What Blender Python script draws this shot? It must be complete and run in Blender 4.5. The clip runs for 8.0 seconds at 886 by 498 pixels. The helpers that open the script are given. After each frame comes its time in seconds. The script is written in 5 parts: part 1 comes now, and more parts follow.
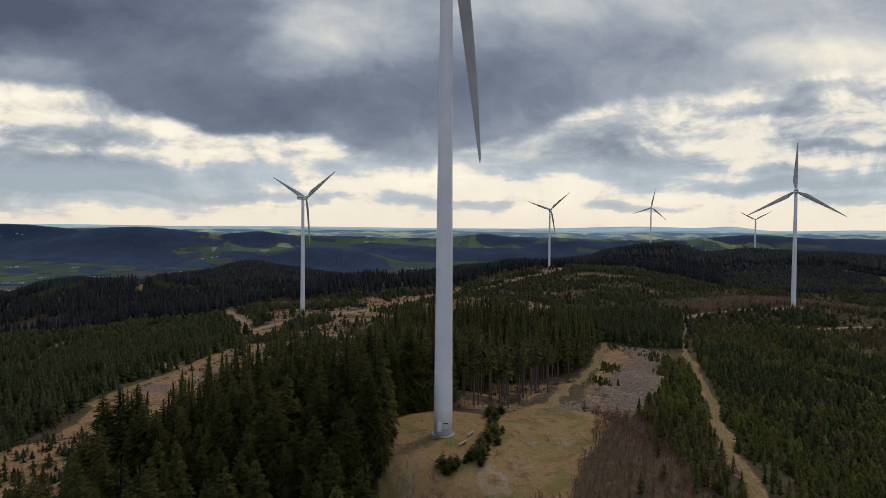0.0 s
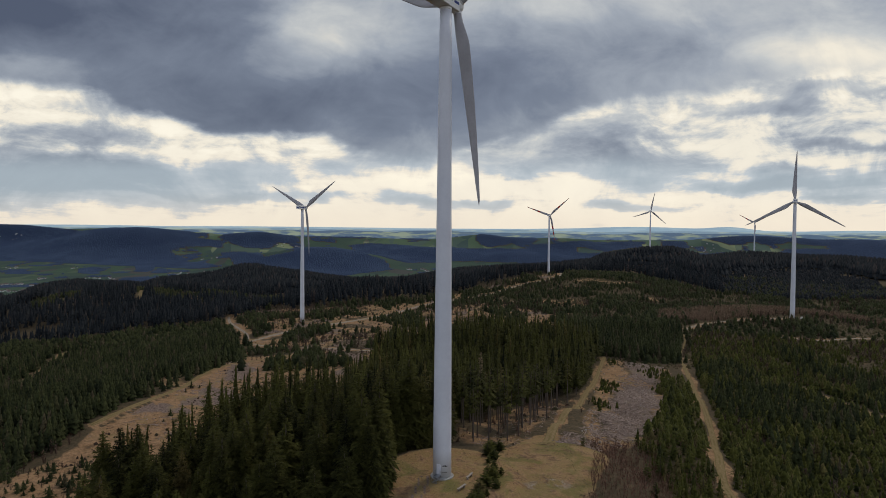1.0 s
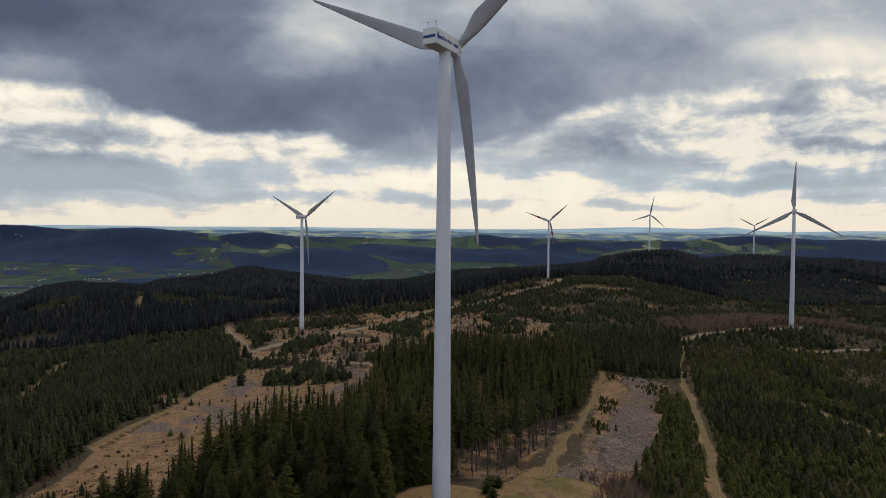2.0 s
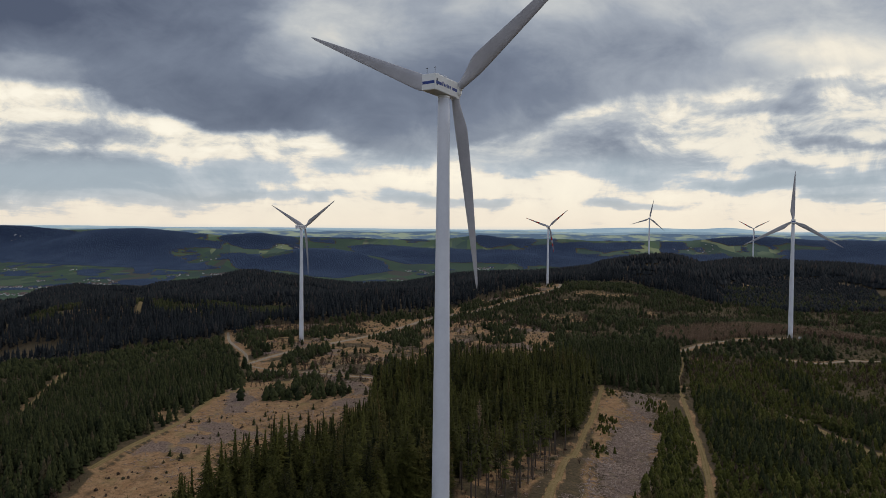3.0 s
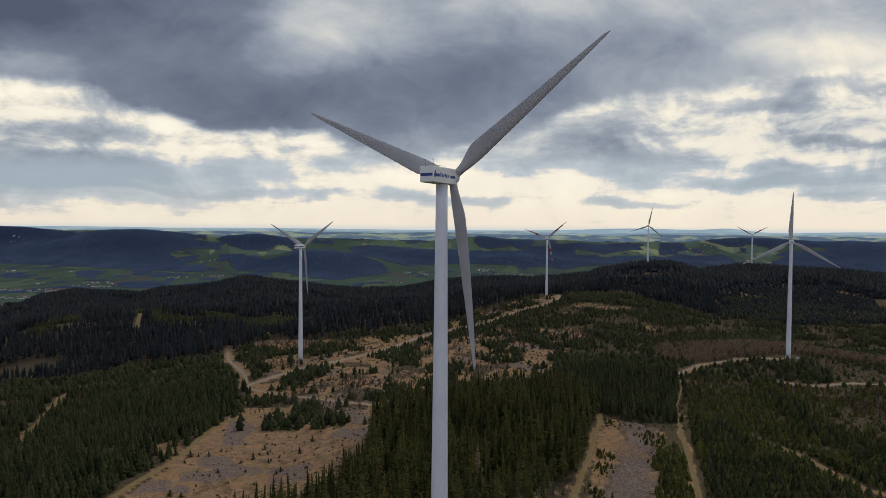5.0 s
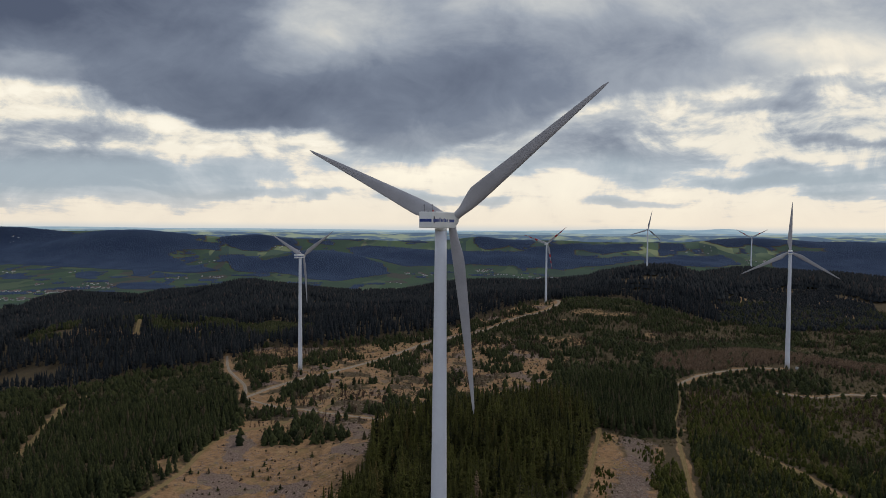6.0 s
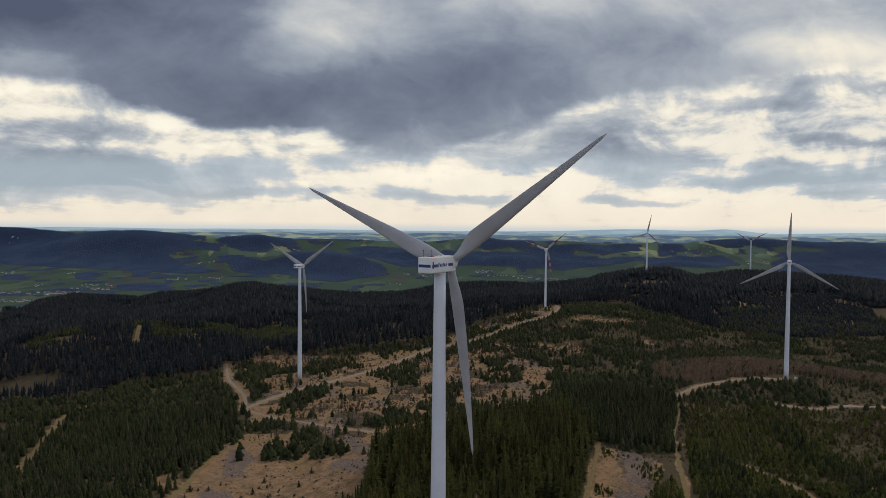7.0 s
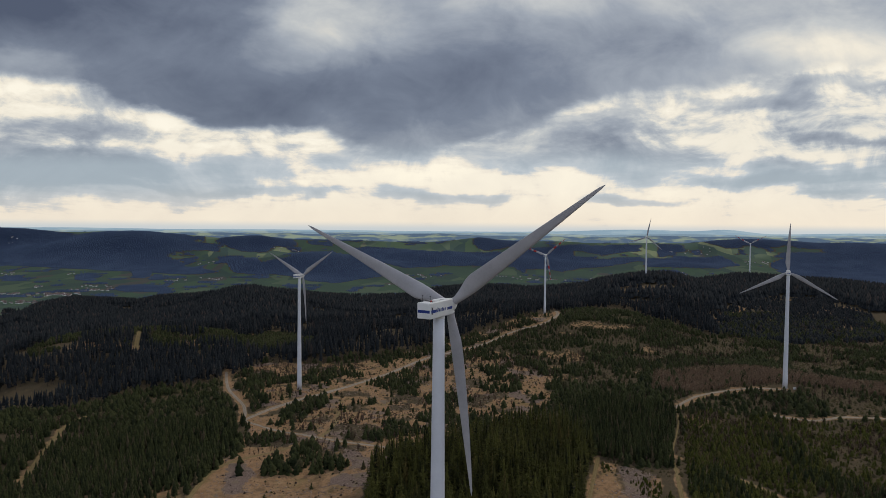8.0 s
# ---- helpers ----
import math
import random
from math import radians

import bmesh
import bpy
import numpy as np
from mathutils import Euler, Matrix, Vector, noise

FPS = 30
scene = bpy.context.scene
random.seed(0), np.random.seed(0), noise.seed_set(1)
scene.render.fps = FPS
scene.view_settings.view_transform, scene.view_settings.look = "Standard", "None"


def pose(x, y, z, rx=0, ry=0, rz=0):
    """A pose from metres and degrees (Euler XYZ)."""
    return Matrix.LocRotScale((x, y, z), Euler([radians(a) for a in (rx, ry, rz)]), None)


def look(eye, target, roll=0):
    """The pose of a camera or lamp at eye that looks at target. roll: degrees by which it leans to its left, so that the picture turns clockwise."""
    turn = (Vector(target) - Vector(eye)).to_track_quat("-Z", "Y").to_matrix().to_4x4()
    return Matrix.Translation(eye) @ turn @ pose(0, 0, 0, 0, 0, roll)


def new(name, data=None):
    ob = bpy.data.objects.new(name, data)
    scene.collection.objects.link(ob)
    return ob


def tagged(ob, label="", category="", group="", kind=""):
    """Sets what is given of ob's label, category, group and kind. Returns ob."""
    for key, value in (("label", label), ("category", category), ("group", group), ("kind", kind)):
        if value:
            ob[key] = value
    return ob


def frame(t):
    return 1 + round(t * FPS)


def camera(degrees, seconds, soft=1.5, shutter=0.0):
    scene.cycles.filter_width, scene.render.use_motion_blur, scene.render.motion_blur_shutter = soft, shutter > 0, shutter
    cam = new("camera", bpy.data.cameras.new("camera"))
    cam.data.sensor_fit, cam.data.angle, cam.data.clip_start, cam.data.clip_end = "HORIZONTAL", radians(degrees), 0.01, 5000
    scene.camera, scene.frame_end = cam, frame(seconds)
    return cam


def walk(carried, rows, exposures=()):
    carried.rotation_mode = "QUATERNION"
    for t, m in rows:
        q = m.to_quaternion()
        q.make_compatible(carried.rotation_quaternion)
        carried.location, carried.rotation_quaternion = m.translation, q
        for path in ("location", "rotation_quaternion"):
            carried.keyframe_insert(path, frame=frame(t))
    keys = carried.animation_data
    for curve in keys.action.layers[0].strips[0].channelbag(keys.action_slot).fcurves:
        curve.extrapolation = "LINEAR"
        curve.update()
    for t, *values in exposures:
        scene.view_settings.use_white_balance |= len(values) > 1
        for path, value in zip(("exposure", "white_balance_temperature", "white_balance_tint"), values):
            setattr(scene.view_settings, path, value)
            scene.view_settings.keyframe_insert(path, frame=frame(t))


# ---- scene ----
# ---- camera: a steady climb with a slight nod ----
cam = camera(73.73, 8.0, soft=0.85)


def drone(t):
    s = t / 8
    return pose(-0.32 + 0.40 * s, -130.28 - 1.24 * s, 44.29 + 78.5 * s - 1.44 * s * (1 - s), 90 - 1.45 - 0.6 * s, 0, -0.31 * s) @ pose(0, 0, 0, 0, 0, 0.46)


walk(cam, [(0.5 * k, drone(0.5 * k)) for k in range(17)], [(0, 0.03, 6600, 10.8), (8, 0.03, 6600, 10.8)])


# ---- node helpers ----
class Graph:
    def __init__(self, tree):
        self.tree = tree
        tree.nodes.clear()

    def add(self, kind, props=(), **sockets):
        node = self.tree.nodes.new("ShaderNode" + kind)
        props = dict(props)
        if "operation" in props:
            node.operation = props["operation"]
        if "use_clamp" in props:
            node.use_clamp = props["use_clamp"]
        if "data_type" in props:
            node.data_type, node.blend_type = props["data_type"], props["blend_type"]
        if "interpolation_type" in props:
            node.interpolation_type = props["interpolation_type"]
        if "feature" in props:
            node.feature = props["feature"]
        if "attribute_name" in props:
            node.attribute_name = props["attribute_name"]
        if "sky_type" in props:
            node.sky_type, node.sun_disc = props["sky_type"], False
            node.sun_elevation, node.sun_rotation = props["sun_elevation"], props["sun_rotation"]
        for key, value in sockets.items():
            self.feed(node.inputs[int(key[1:]) if key[0] == "i" and key[1:].isdigit() else key.replace("_", " ")], value)
        return node

    def feed(self, socket, value):
        if isinstance(value, bpy.types.NodeSocket):
            self.tree.links.new(value, socket)
        elif socket.type == "RGBA" and not isinstance(value, (int, float)):
            socket.default_value = (*value, 1.0) if len(value) == 3 else value
        else:
            socket.default_value = value

    def math(self, op, a, b=0.0, c=0.0, clamp=False):
        return self.add("Math", dict(operation=op, use_clamp=clamp), i0=a, i1=b, i2=c).outputs[0]

    def mix(self, f, a, b, kind="MIX"):
        return self.add("Mix", dict(data_type="RGBA", blend_type=kind), i0=f, i6=a, i7=b).outputs[2]

    def step(self, v, lo, hi):
        n = self.add("MapRange", dict(interpolation_type="SMOOTHSTEP"), i0=v, i1=lo, i2=hi, i3=0.0, i4=1.0)
        return n.outputs[0]

    def noise(self, vec, scale, detail=4.0, rough=0.55, warp=0.0):
        n = self.add("TexNoise", {}, Vector=vec, Scale=scale, Detail=detail, Roughness=rough, Distortion=warp)
        return n.outputs[0]

    def ramp(self, f, stops, mode="EASE"):
        n = self.add("ValToRGB", {}, Fac=f)
        r = n.color_ramp
        r.interpolation = mode
        for k, (p, col) in enumerate(stops):
            e = r.elements[k] if k < 2 else r.elements.new(p)
            e.position = p
            e.color = (col, col, col, 1) if isinstance(col, (int, float)) else (*col, 1)
        return n.outputs[0]


# ---- sky: broken cloud, bright under its edge ----
world = bpy.data.worlds.new("world")
scene.world = world
world.use_nodes = True
g = Graph(world.node_tree)
SUN_TURN, SUN_HIGH = radians(38), radians(46)
direction = g.add("TexCoord").outputs["Generated"]
xyz = g.add("SeparateXYZ", {}, Vector=direction)
dx, dy, dz = xyz.outputs[0], xyz.outputs[1], xyz.outputs[2]
ahead = g.math("MAXIMUM", g.math("ABSOLUTE", dy), 0.18)
u = g.math("DIVIDE", dx, ahead)
v = g.math("DIVIDE", dz, ahead)
# coordinates on a level cloud deck, so that the cloud flattens towards the horizon
deck = g.math("ADD", g.math("MAXIMUM", v, 0.0), 0.16)
cu, cv = g.math("DIVIDE", u, deck), g.math("DIVIDE", 1.0, deck)
flat = g.add("CombineXYZ", {}, X=cu, Y=cv, Z=0.0).outputs[0]
screen = g.add("CombineXYZ", {}, X=u, Y=g.math("MULTIPLY", v, 2.1), Z=0.3).outputs[0]
n_warp = g.add("TexNoise", {}, Vector=screen, Scale=3.4, Detail=5.0, Roughness=0.58)
warp = g.add("SeparateColor", {}, Color=n_warp.outputs[1])
uw = g.math("ADD", u, g.math("MULTIPLY", g.math("SUBTRACT", warp.outputs[0], 0.5), 0.22))
vw = g.math("ADD", v, g.math("MULTIPLY", g.math("SUBTRACT", warp.outputs[1], 0.5), 0.10))
stretched = g.add("CombineXYZ", {}, X=g.math("ADD", u, g.math("MULTIPLY", v, 0.5)), Y=g.math("MULTIPLY", v, 1.7), Z=0.3).outputs[0]
n_soft = g.noise(stretched, 3.4, 9, 0.54, 0.15)
n_puff = g.noise(screen, 9.0, 10, 0.57, 0.3)
n_crisp = g.noise(g.add("CombineXYZ", {}, X=u, Y=g.math("MULTIPLY", v, 2.6), Z=7.7).outputs[0], 6.5, 9, 0.56, 0.2)
n_deck = g.noise(flat, 1.3, 8, 0.6, 0.4)
n_cell = g.noise(g.add("CombineXYZ", {}, X=u, Y=g.math("MULTIPLY", v, 1.45), Z=2.2).outputs[0], 7.5, 11, 0.60, 0.5)


def heap(tone, banks):
    """Adds soft-edged banks (or gaps): place, reach and weight, in shares of the distance ahead."""
    for bu, bv, ru, rv, weight in banks:
        eu = g.math("MULTIPLY", g.math("SUBTRACT", uw, bu), 1 / ru)
        ev = g.math("MULTIPLY", g.math("SUBTRACT", vw, bv), 1 / rv)
        far2 = g.math("ADD", g.math("MULTIPLY", eu, eu), g.math("MULTIPLY", ev, ev))
        tone = g.math("MULTIPLY_ADD", g.math("POWER", 2.718, g.math("MULTIPLY", far2, -1.0)), weight, tone)
    return tone


# the high deck: darker and lighter parts
DECK = [(-0.348, 0.229, 0.249, 0.057, 0.16), (-0.20, 0.20, 0.20, 0.045, 0.12), (-0.68, 0.37, 0.26, 0.08, 0.40), (0.08, 0.25, 0.26, 0.05, 0.12), (0.33, 0.30, 0.16, 0.04, 0.10), (-0.72, 0.272, 0.10, 0.02, -0.10),
        (-0.20, 0.34, 0.11, 0.06, -0.30), (0.06, 0.375, 0.16, 0.035, -0.20), (0.56, 0.32, 0.10, 0.035, -0.12), (0.70, 0.30, 0.10, 0.04, -0.20), (0.40, 0.385, 0.12, 0.03, -0.10)]
# lower cloud in broken bands
LOW_WEST = [(-0.52, 0.100, 0.36, 0.028, 1.15), (-0.70, 0.088, 0.16, 0.030, 0.6), (-0.42, 0.067, 0.26, 0.007, 0.8), (-0.62, 0.205, 0.16, 0.018, 0.60), (-0.66, 0.165, 0.20, 0.020, 0.50), (-0.42, 0.150, 0.20, 0.012, 0.40),
            (-0.25, 0.055, 0.032, 0.011, 0.9), (-0.05, 0.057, 0.075, 0.012, 0.9), (-0.09, 0.105, 0.09, 0.010, 0.3), (-0.60, 0.048, 0.24, 0.020, 0.45)]
LOW_EAST = [(0.07, 0.062, 0.065, 0.010, 0.9), (0.28, 0.060, 0.055, 0.010, 0.9), (0.35, 0.055, 0.10, 0.007, 0.5), (0.22, 0.175, 0.18, 0.028, 0.9), (0.18, 0.128, 0.20, 0.022, 1.0), (0.31, 0.102, 0.10, 0.012, 0.7),
            (0.50, 0.085, 0.15, 0.013, 1.0), (0.67, 0.088, 0.16, 0.020, 1.0), (0.55, 0.118, 0.12, 0.012, 0.7), (0.72, 0.055, 0.12, 0.010, 0.8), (0.46, 0.215, 0.14, 0.014, 0.7), (0.64, 0.245, 0.16, 0.016, 0.7), (0.67, 0.155, 0.10, 0.012, 0.5)]
across = g.math("ADD", g.math("MULTIPLY", u, 0.5), 0.5)
# lower rim of the great dark cloud, as height over the horizon
rim = g.ramp(across, [(0.0, 0.27), (1.0, 0.36), (0.125, 0.238), (0.19, 0.228), (0.25, 0.198), (0.32, 0.158), (0.39, 0.152), (0.43, 0.125), (0.48, 0.108), (0.56, 0.150), (0.62, 0.205), (0.70, 0.225), (0.84, 0.27)], "EASE")
wob = g.math("ADD", g.math("MULTIPLY", g.math("SUBTRACT", n_soft, 0.5), 0.035), g.math("MULTIPLY", g.math("SUBTRACT", n_puff, 0.5), 0.045))
over = g.math("SUBTRACT", g.math("ADD", v, wob), rim)
weight = g.math("SUBTRACT", 0.63, g.math("MULTIPLY", g.step(u, 0.05, 0.6), 0.17))
upper = heap(weight, DECK)
for lumps, weight in ((n_soft, 0.50), (n_cell, 0.42), (n_deck, 0.10)):
    upper = g.math("MULTIPLY_ADD", g.math("SUBTRACT", lumps, 0.5), weight, upper)
n_low = g.noise(flat, 2.6, 10, 0.60, 0.25)
n_tuft = g.noise(g.add("CombineXYZ", {}, X=g.math("MULTIPLY", cu, 0.8), Y=cv, Z=3.3).outputs[0], 7.5, 7, 0.55, 0.2)
veil = g.math("MULTIPLY", g.math("MULTIPLY", g.step(u, -0.02, 0.22), g.step(v, 0.06, 0.12)), 0.20)
veil = g.math("MULTIPLY_ADD", g.math("MULTIPLY", g.step(u, -0.35, -0.6), g.step(v, 0.10, 0.15)), 0.16, veil)
veil = g.math("MULTIPLY_ADD", g.math("MULTIPLY", g.step(v, 0.012, 0.030), g.step(v, 0.085, 0.055)), 0.14, veil)
dens = heap(veil, LOW_WEST + LOW_EAST)
for lumps, weight in ((n_low, 0.6), (n_tuft, 0.6), (n_cell, 2.0), (n_crisp, 0.4)):
    dens = g.math("MULTIPLY_ADD", g.math("SUBTRACT", lumps, 0.5), weight, dens)
cover = g.step(dens, 0.16, 0.74)
heart = g.step(dens, 0.55, 1.3)
lower = g.math("MULTIPLY_ADD", cover, 0.33, g.math("MULTIPLY_ADD", heart, 0.16, 0.14))
lower = g.math("MULTIPLY_ADD", g.math("SUBTRACT", n_soft, 0.5), 0.30, lower)
lower = g.math("MULTIPLY_ADD", g.math("SUBTRACT", n_cell, 0.5), 0.40, lower)
lower = g.math("MULTIPLY_ADD", g.math("MULTIPLY", g.step(u, 0.1, 0.5), g.step(v, 0.03, 0.10)), 0.06, lower)
edge = g.math("MULTIPLY", g.math("ADD", over, 0.016), 1 / 0.022)
lower = g.math("MULTIPLY_ADD", g.math("POWER", 2.718, g.math("MULTIPLY", g.math("MULTIPLY", edge, edge), -1.0)), -0.14, lower)
mask = g.step(over, -0.006, 0.020)
tone = g.math("MULTIPLY_ADD", g.math("SUBTRACT", upper, lower), mask, lower)
# unseen sky shaped for its light: brighter behind for the tower, dark overhead for the ground
behind = g.step(dy, 0.25, -0.05)
tone = g.math("MULTIPLY_ADD", g.math("MULTIPLY", g.math("SUBTRACT", 0.30, tone), 0.85), behind, tone)
overhead = g.step(dz, 0.38, 0.62)
tone = g.math("MULTIPLY_ADD", g.math("MULTIPLY", g.math("SUBTRACT", 0.86, tone), 0.85), overhead, tone)
high = g.ramp(tone, [(0.0, (0.98, 0.93, 0.79)), (1.0, (0.076, 0.094, 0.142)), (0.18, (0.85, 0.80, 0.68)), (0.36, (0.53, 0.555, 0.56)), (0.52, (0.33, 0.37, 0.425)), (0.72, (0.170, 0.202, 0.265))], "LINEAR")
thin = g.ramp(tone, [(0.0, (0.98, 0.915, 0.76)), (1.0, (0.26, 0.32, 0.38)), (0.20, (0.84, 0.78, 0.67)), (0.42, (0.50, 0.555, 0.60)), (0.65, (0.36, 0.43, 0.49))], "LINEAR")
cloud = g.mix(g.step(g.math("ADD", v, g.math("MULTIPLY", wob, 0.6)), 0.095, 0.15), thin, high)
# unseen sky behind tinted blue, for bluish light on the tower
cloud = g.mix(g.math("MULTIPLY", behind, 0.8), cloud, g.mix(0.75, cloud, (0.52, 0.59, 0.74)))
cloud = g.mix(g.step(v, 0.075, 0.015), cloud, g.mix(0.35, cloud, (0.80, 0.70, 0.58)))
nishita = g.add("TexSky", dict(sky_type="NISHITA", sun_elevation=SUN_HIGH, sun_rotation=SUN_TURN))
clear = g.add("VectorMath", dict(operation="SCALE"), Vector=nishita.outputs[0], Scale=0.1).outputs[0]
sky = g.mix(0.05, cloud, clear)
sky = g.mix(g.step(v, 0.012, -0.004), sky, (0.56, 0.61, 0.63))
sky = g.mix(g.step(v, -0.03, -0.08), sky, (0.05, 0.055, 0.05))
back = g.add("Background", {}, Color=sky, Strength=1.0)
g.tree.links.new(back.outputs[0], g.add("OutputWorld").inputs[0])

sun_lamp = bpy.data.lights.new("sun", "SUN")
sun_lamp.energy, sun_lamp.angle, sun_lamp.color = 1.05, radians(12), (1.0, 0.93, 0.82)
new("sun", sun_lamp).matrix_world = look((0, 0, 300), (-math.sin(SUN_TURN) * 100, -math.cos(SUN_TURN) * 100, 300 - 100 * math.tan(SUN_HIGH)))


# ---- materials ----
def material(name):
    m = bpy.data.materials.new(name)
    m.use_nodes = True
    return m, Graph(m.node_tree)


def finish(gr, colour, rough=0.8, metal=0.0, bump=None, depth=0.02, spec=0.4, extra=()):
    b = gr.add("BsdfPrincipled", {}, Base_Color=colour, Roughness=rough, Metallic=metal)
    b.inputs["Specular IOR Level"].default_value = spec
    for key, value in dict(extra).items():
        gr.feed(b.inputs[key], value)
    if bump is not None:
        n = gr.add("Bump", {}, Height=bump, Distance=depth, Strength=1.0)
        gr.tree.links.new(n.outputs[0], b.inputs["Normal"])
    gr.tree.links.new(b.outputs[0], gr.add("OutputMaterial").inputs[0])
    return b


def place(gr):
    return gr.add("NewGeometry").outputs["Position"]


def foliage(name, low, high, dry, dry_share=0.12):
    """Needles or leaves: a tint for each tree, lighter and darker sprays, some dry ones, painted dark gaps."""
    m, gr = material(name)
    tint = gr.add("Attribute", dict(attribute_name="tint")).outputs["Fac"]
    rand = gr.add("ObjectInfo").outputs["Random"]
    isl = gr.add("NewGeometry").outputs["Random Per Island"]
    t = gr.math("FRACT", gr.math("ADD", tint, rand))
    col = gr.mix(t, low, high)
    col = gr.mix(gr.math("MULTIPLY", gr.step(isl, 0.25, 1.0), 0.6), col, high)
    col = gr.mix(gr.math("MULTIPLY", gr.step(t, 1 - dry_share, 1.0), 0.7), col, dry)
    # shade in the gaps between sprays, painted as near-black noise
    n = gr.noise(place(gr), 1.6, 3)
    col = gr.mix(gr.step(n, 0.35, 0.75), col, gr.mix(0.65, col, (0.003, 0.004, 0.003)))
    finish(gr, col, 0.85, spec=0.06)
    return m


def plain(name, base, vary, size=3.0, rough=0.6, metal=0.0, bump=0.004, spec=0.4):
    """A surface in two tones with broad stains, fine grain and a little relief."""
    m, gr = material(name)
    p = gr.add("TexCoord").outputs["Object"]
    a, b = gr.noise(p, 1 / size, 5), gr.noise(p, 14 / size, 4)
    col = gr.mix(gr.step(gr.math("ADD", gr.math("MULTIPLY", a, 0.75), gr.math("MULTIPLY", b, 0.25)), 0.35, 0.68), base, vary)
    finish(gr, col, gr.math("ADD", rough - 0.08, gr.math("MULTIPLY", a, 0.16)), metal, b if bump else None, bump, spec)
    return m


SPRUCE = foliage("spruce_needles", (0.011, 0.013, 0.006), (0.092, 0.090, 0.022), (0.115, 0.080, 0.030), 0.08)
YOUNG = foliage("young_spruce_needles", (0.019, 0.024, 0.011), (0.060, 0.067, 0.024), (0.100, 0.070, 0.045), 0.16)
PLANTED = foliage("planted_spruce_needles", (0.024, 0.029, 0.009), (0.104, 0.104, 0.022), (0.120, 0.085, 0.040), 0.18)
# spruce again, greyed towards blue: the haze is in the needle colour
HAZED_SPRUCE = foliage("hazed_spruce_needles", (0.013, 0.016, 0.021), (0.036, 0.040, 0.042), (0.080, 0.060, 0.050), 0.12)


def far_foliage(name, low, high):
    """Woods so far off that single trees no longer show: broad tones only, haze in the colour."""
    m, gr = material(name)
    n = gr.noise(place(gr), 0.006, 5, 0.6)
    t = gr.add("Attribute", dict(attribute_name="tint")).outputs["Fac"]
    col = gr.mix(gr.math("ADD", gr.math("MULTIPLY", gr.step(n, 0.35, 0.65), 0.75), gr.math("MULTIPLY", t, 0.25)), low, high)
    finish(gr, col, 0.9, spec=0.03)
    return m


# blue haze of the distance put into the base colour
HAZED_WOODS = far_foliage("haze_blue_woods", (0.042, 0.063, 0.112), (0.064, 0.092, 0.148))
TWIGS = foliage("bare_twigs", (0.095, 0.060, 0.046), (0.155, 0.105, 0.080), (0.16, 0.10, 0.06), 0.25)
RUST = foliage("rust_leaves", (0.13, 0.055, 0.030), (0.20, 0.085, 0.045), (0.16, 0.10, 0.06), 0.2)
STRAW = foliage("straw", (0.28, 0.21, 0.12), (0.40, 0.31, 0.19), (0.16, 0.17, 0.06), 0.2)
RED_TWIGS = foliage("reddish_twigs", (0.17, 0.088, 0.062), (0.26, 0.15, 0.105), (0.15, 0.11, 0.075), 0.2)
PALE_TWIGS = foliage("pale_twigs", (0.24, 0.155, 0.105), (0.36, 0.25, 0.165), (0.20, 0.13, 0.08), 0.2)
HEATHER = foliage("heather", (0.060, 0.040, 0.030), (0.105, 0.070, 0.045), (0.060, 0.066, 0.030), 0.35)
UNDERGROWTH = foliage("undergrowth", (0.040, 0.034, 0.018), (0.098, 0.080, 0.032), (0.125, 0.082, 0.055), 0.3)
BARK = plain("bark", (0.075, 0.055, 0.042), (0.13, 0.105, 0.085), 1.2, 0.9, 0, 0.02)
TOWER_PAINT = plain("tower_paint", (0.70, 0.715, 0.76), (0.62, 0.635, 0.685), 9.0, 0.42, 0, 0.001)
BLADE_PAINT = plain("blade_paint", (0.45, 0.44, 0.455), (0.37, 0.36, 0.375), 6.0, 0.8, 0, 0.0, 0.2)
NACELLE_PAINT = plain("nacelle_paint", (0.80, 0.80, 0.78), (0.72, 0.72, 0.70), 4.0, 0.45, 0, 0.001)
BLUE_PAINT = plain("blue_paint", (0.012, 0.035, 0.20), (0.016, 0.045, 0.24), 2.0, 0.45, 0, 0.001)
RED_PAINT = plain("red_paint", (0.42, 0.02, 0.02), (0.36, 0.025, 0.025), 2.0, 0.5, 0, 0.001)
DARK_METAL = plain("dark_metal", (0.05, 0.05, 0.055), (0.09, 0.09, 0.095), 1.0, 0.5, 0.6, 0.002)
GALVANISED = plain("galvanised_steel", (0.42, 0.43, 0.44), (0.33, 0.34, 0.35), 0.8, 0.45, 0.8, 0.001)
CONCRETE = plain("concrete", (0.42, 0.40, 0.37), (0.30, 0.29, 0.27), 1.5, 0.9, 0, 0.01)
WOOD = plain("weathered_wood", (0.36, 0.31, 0.26), (0.24, 0.20, 0.16), 0.8, 0.85, 0, 0.01)
LOGS = plain("grey_brushwood", (0.33, 0.245, 0.195), (0.15, 0.105, 0.080), 0.6, 0.9, 0, 0.01)
WALL_WHITE = plain("house_render", (0.74, 0.73, 0.71), (0.56, 0.56, 0.56), 5.0, 0.85)
ROOF = plain("roof_tiles", (0.17, 0.12, 0.105), (0.12, 0.10, 0.095), 4.0, 0.8)


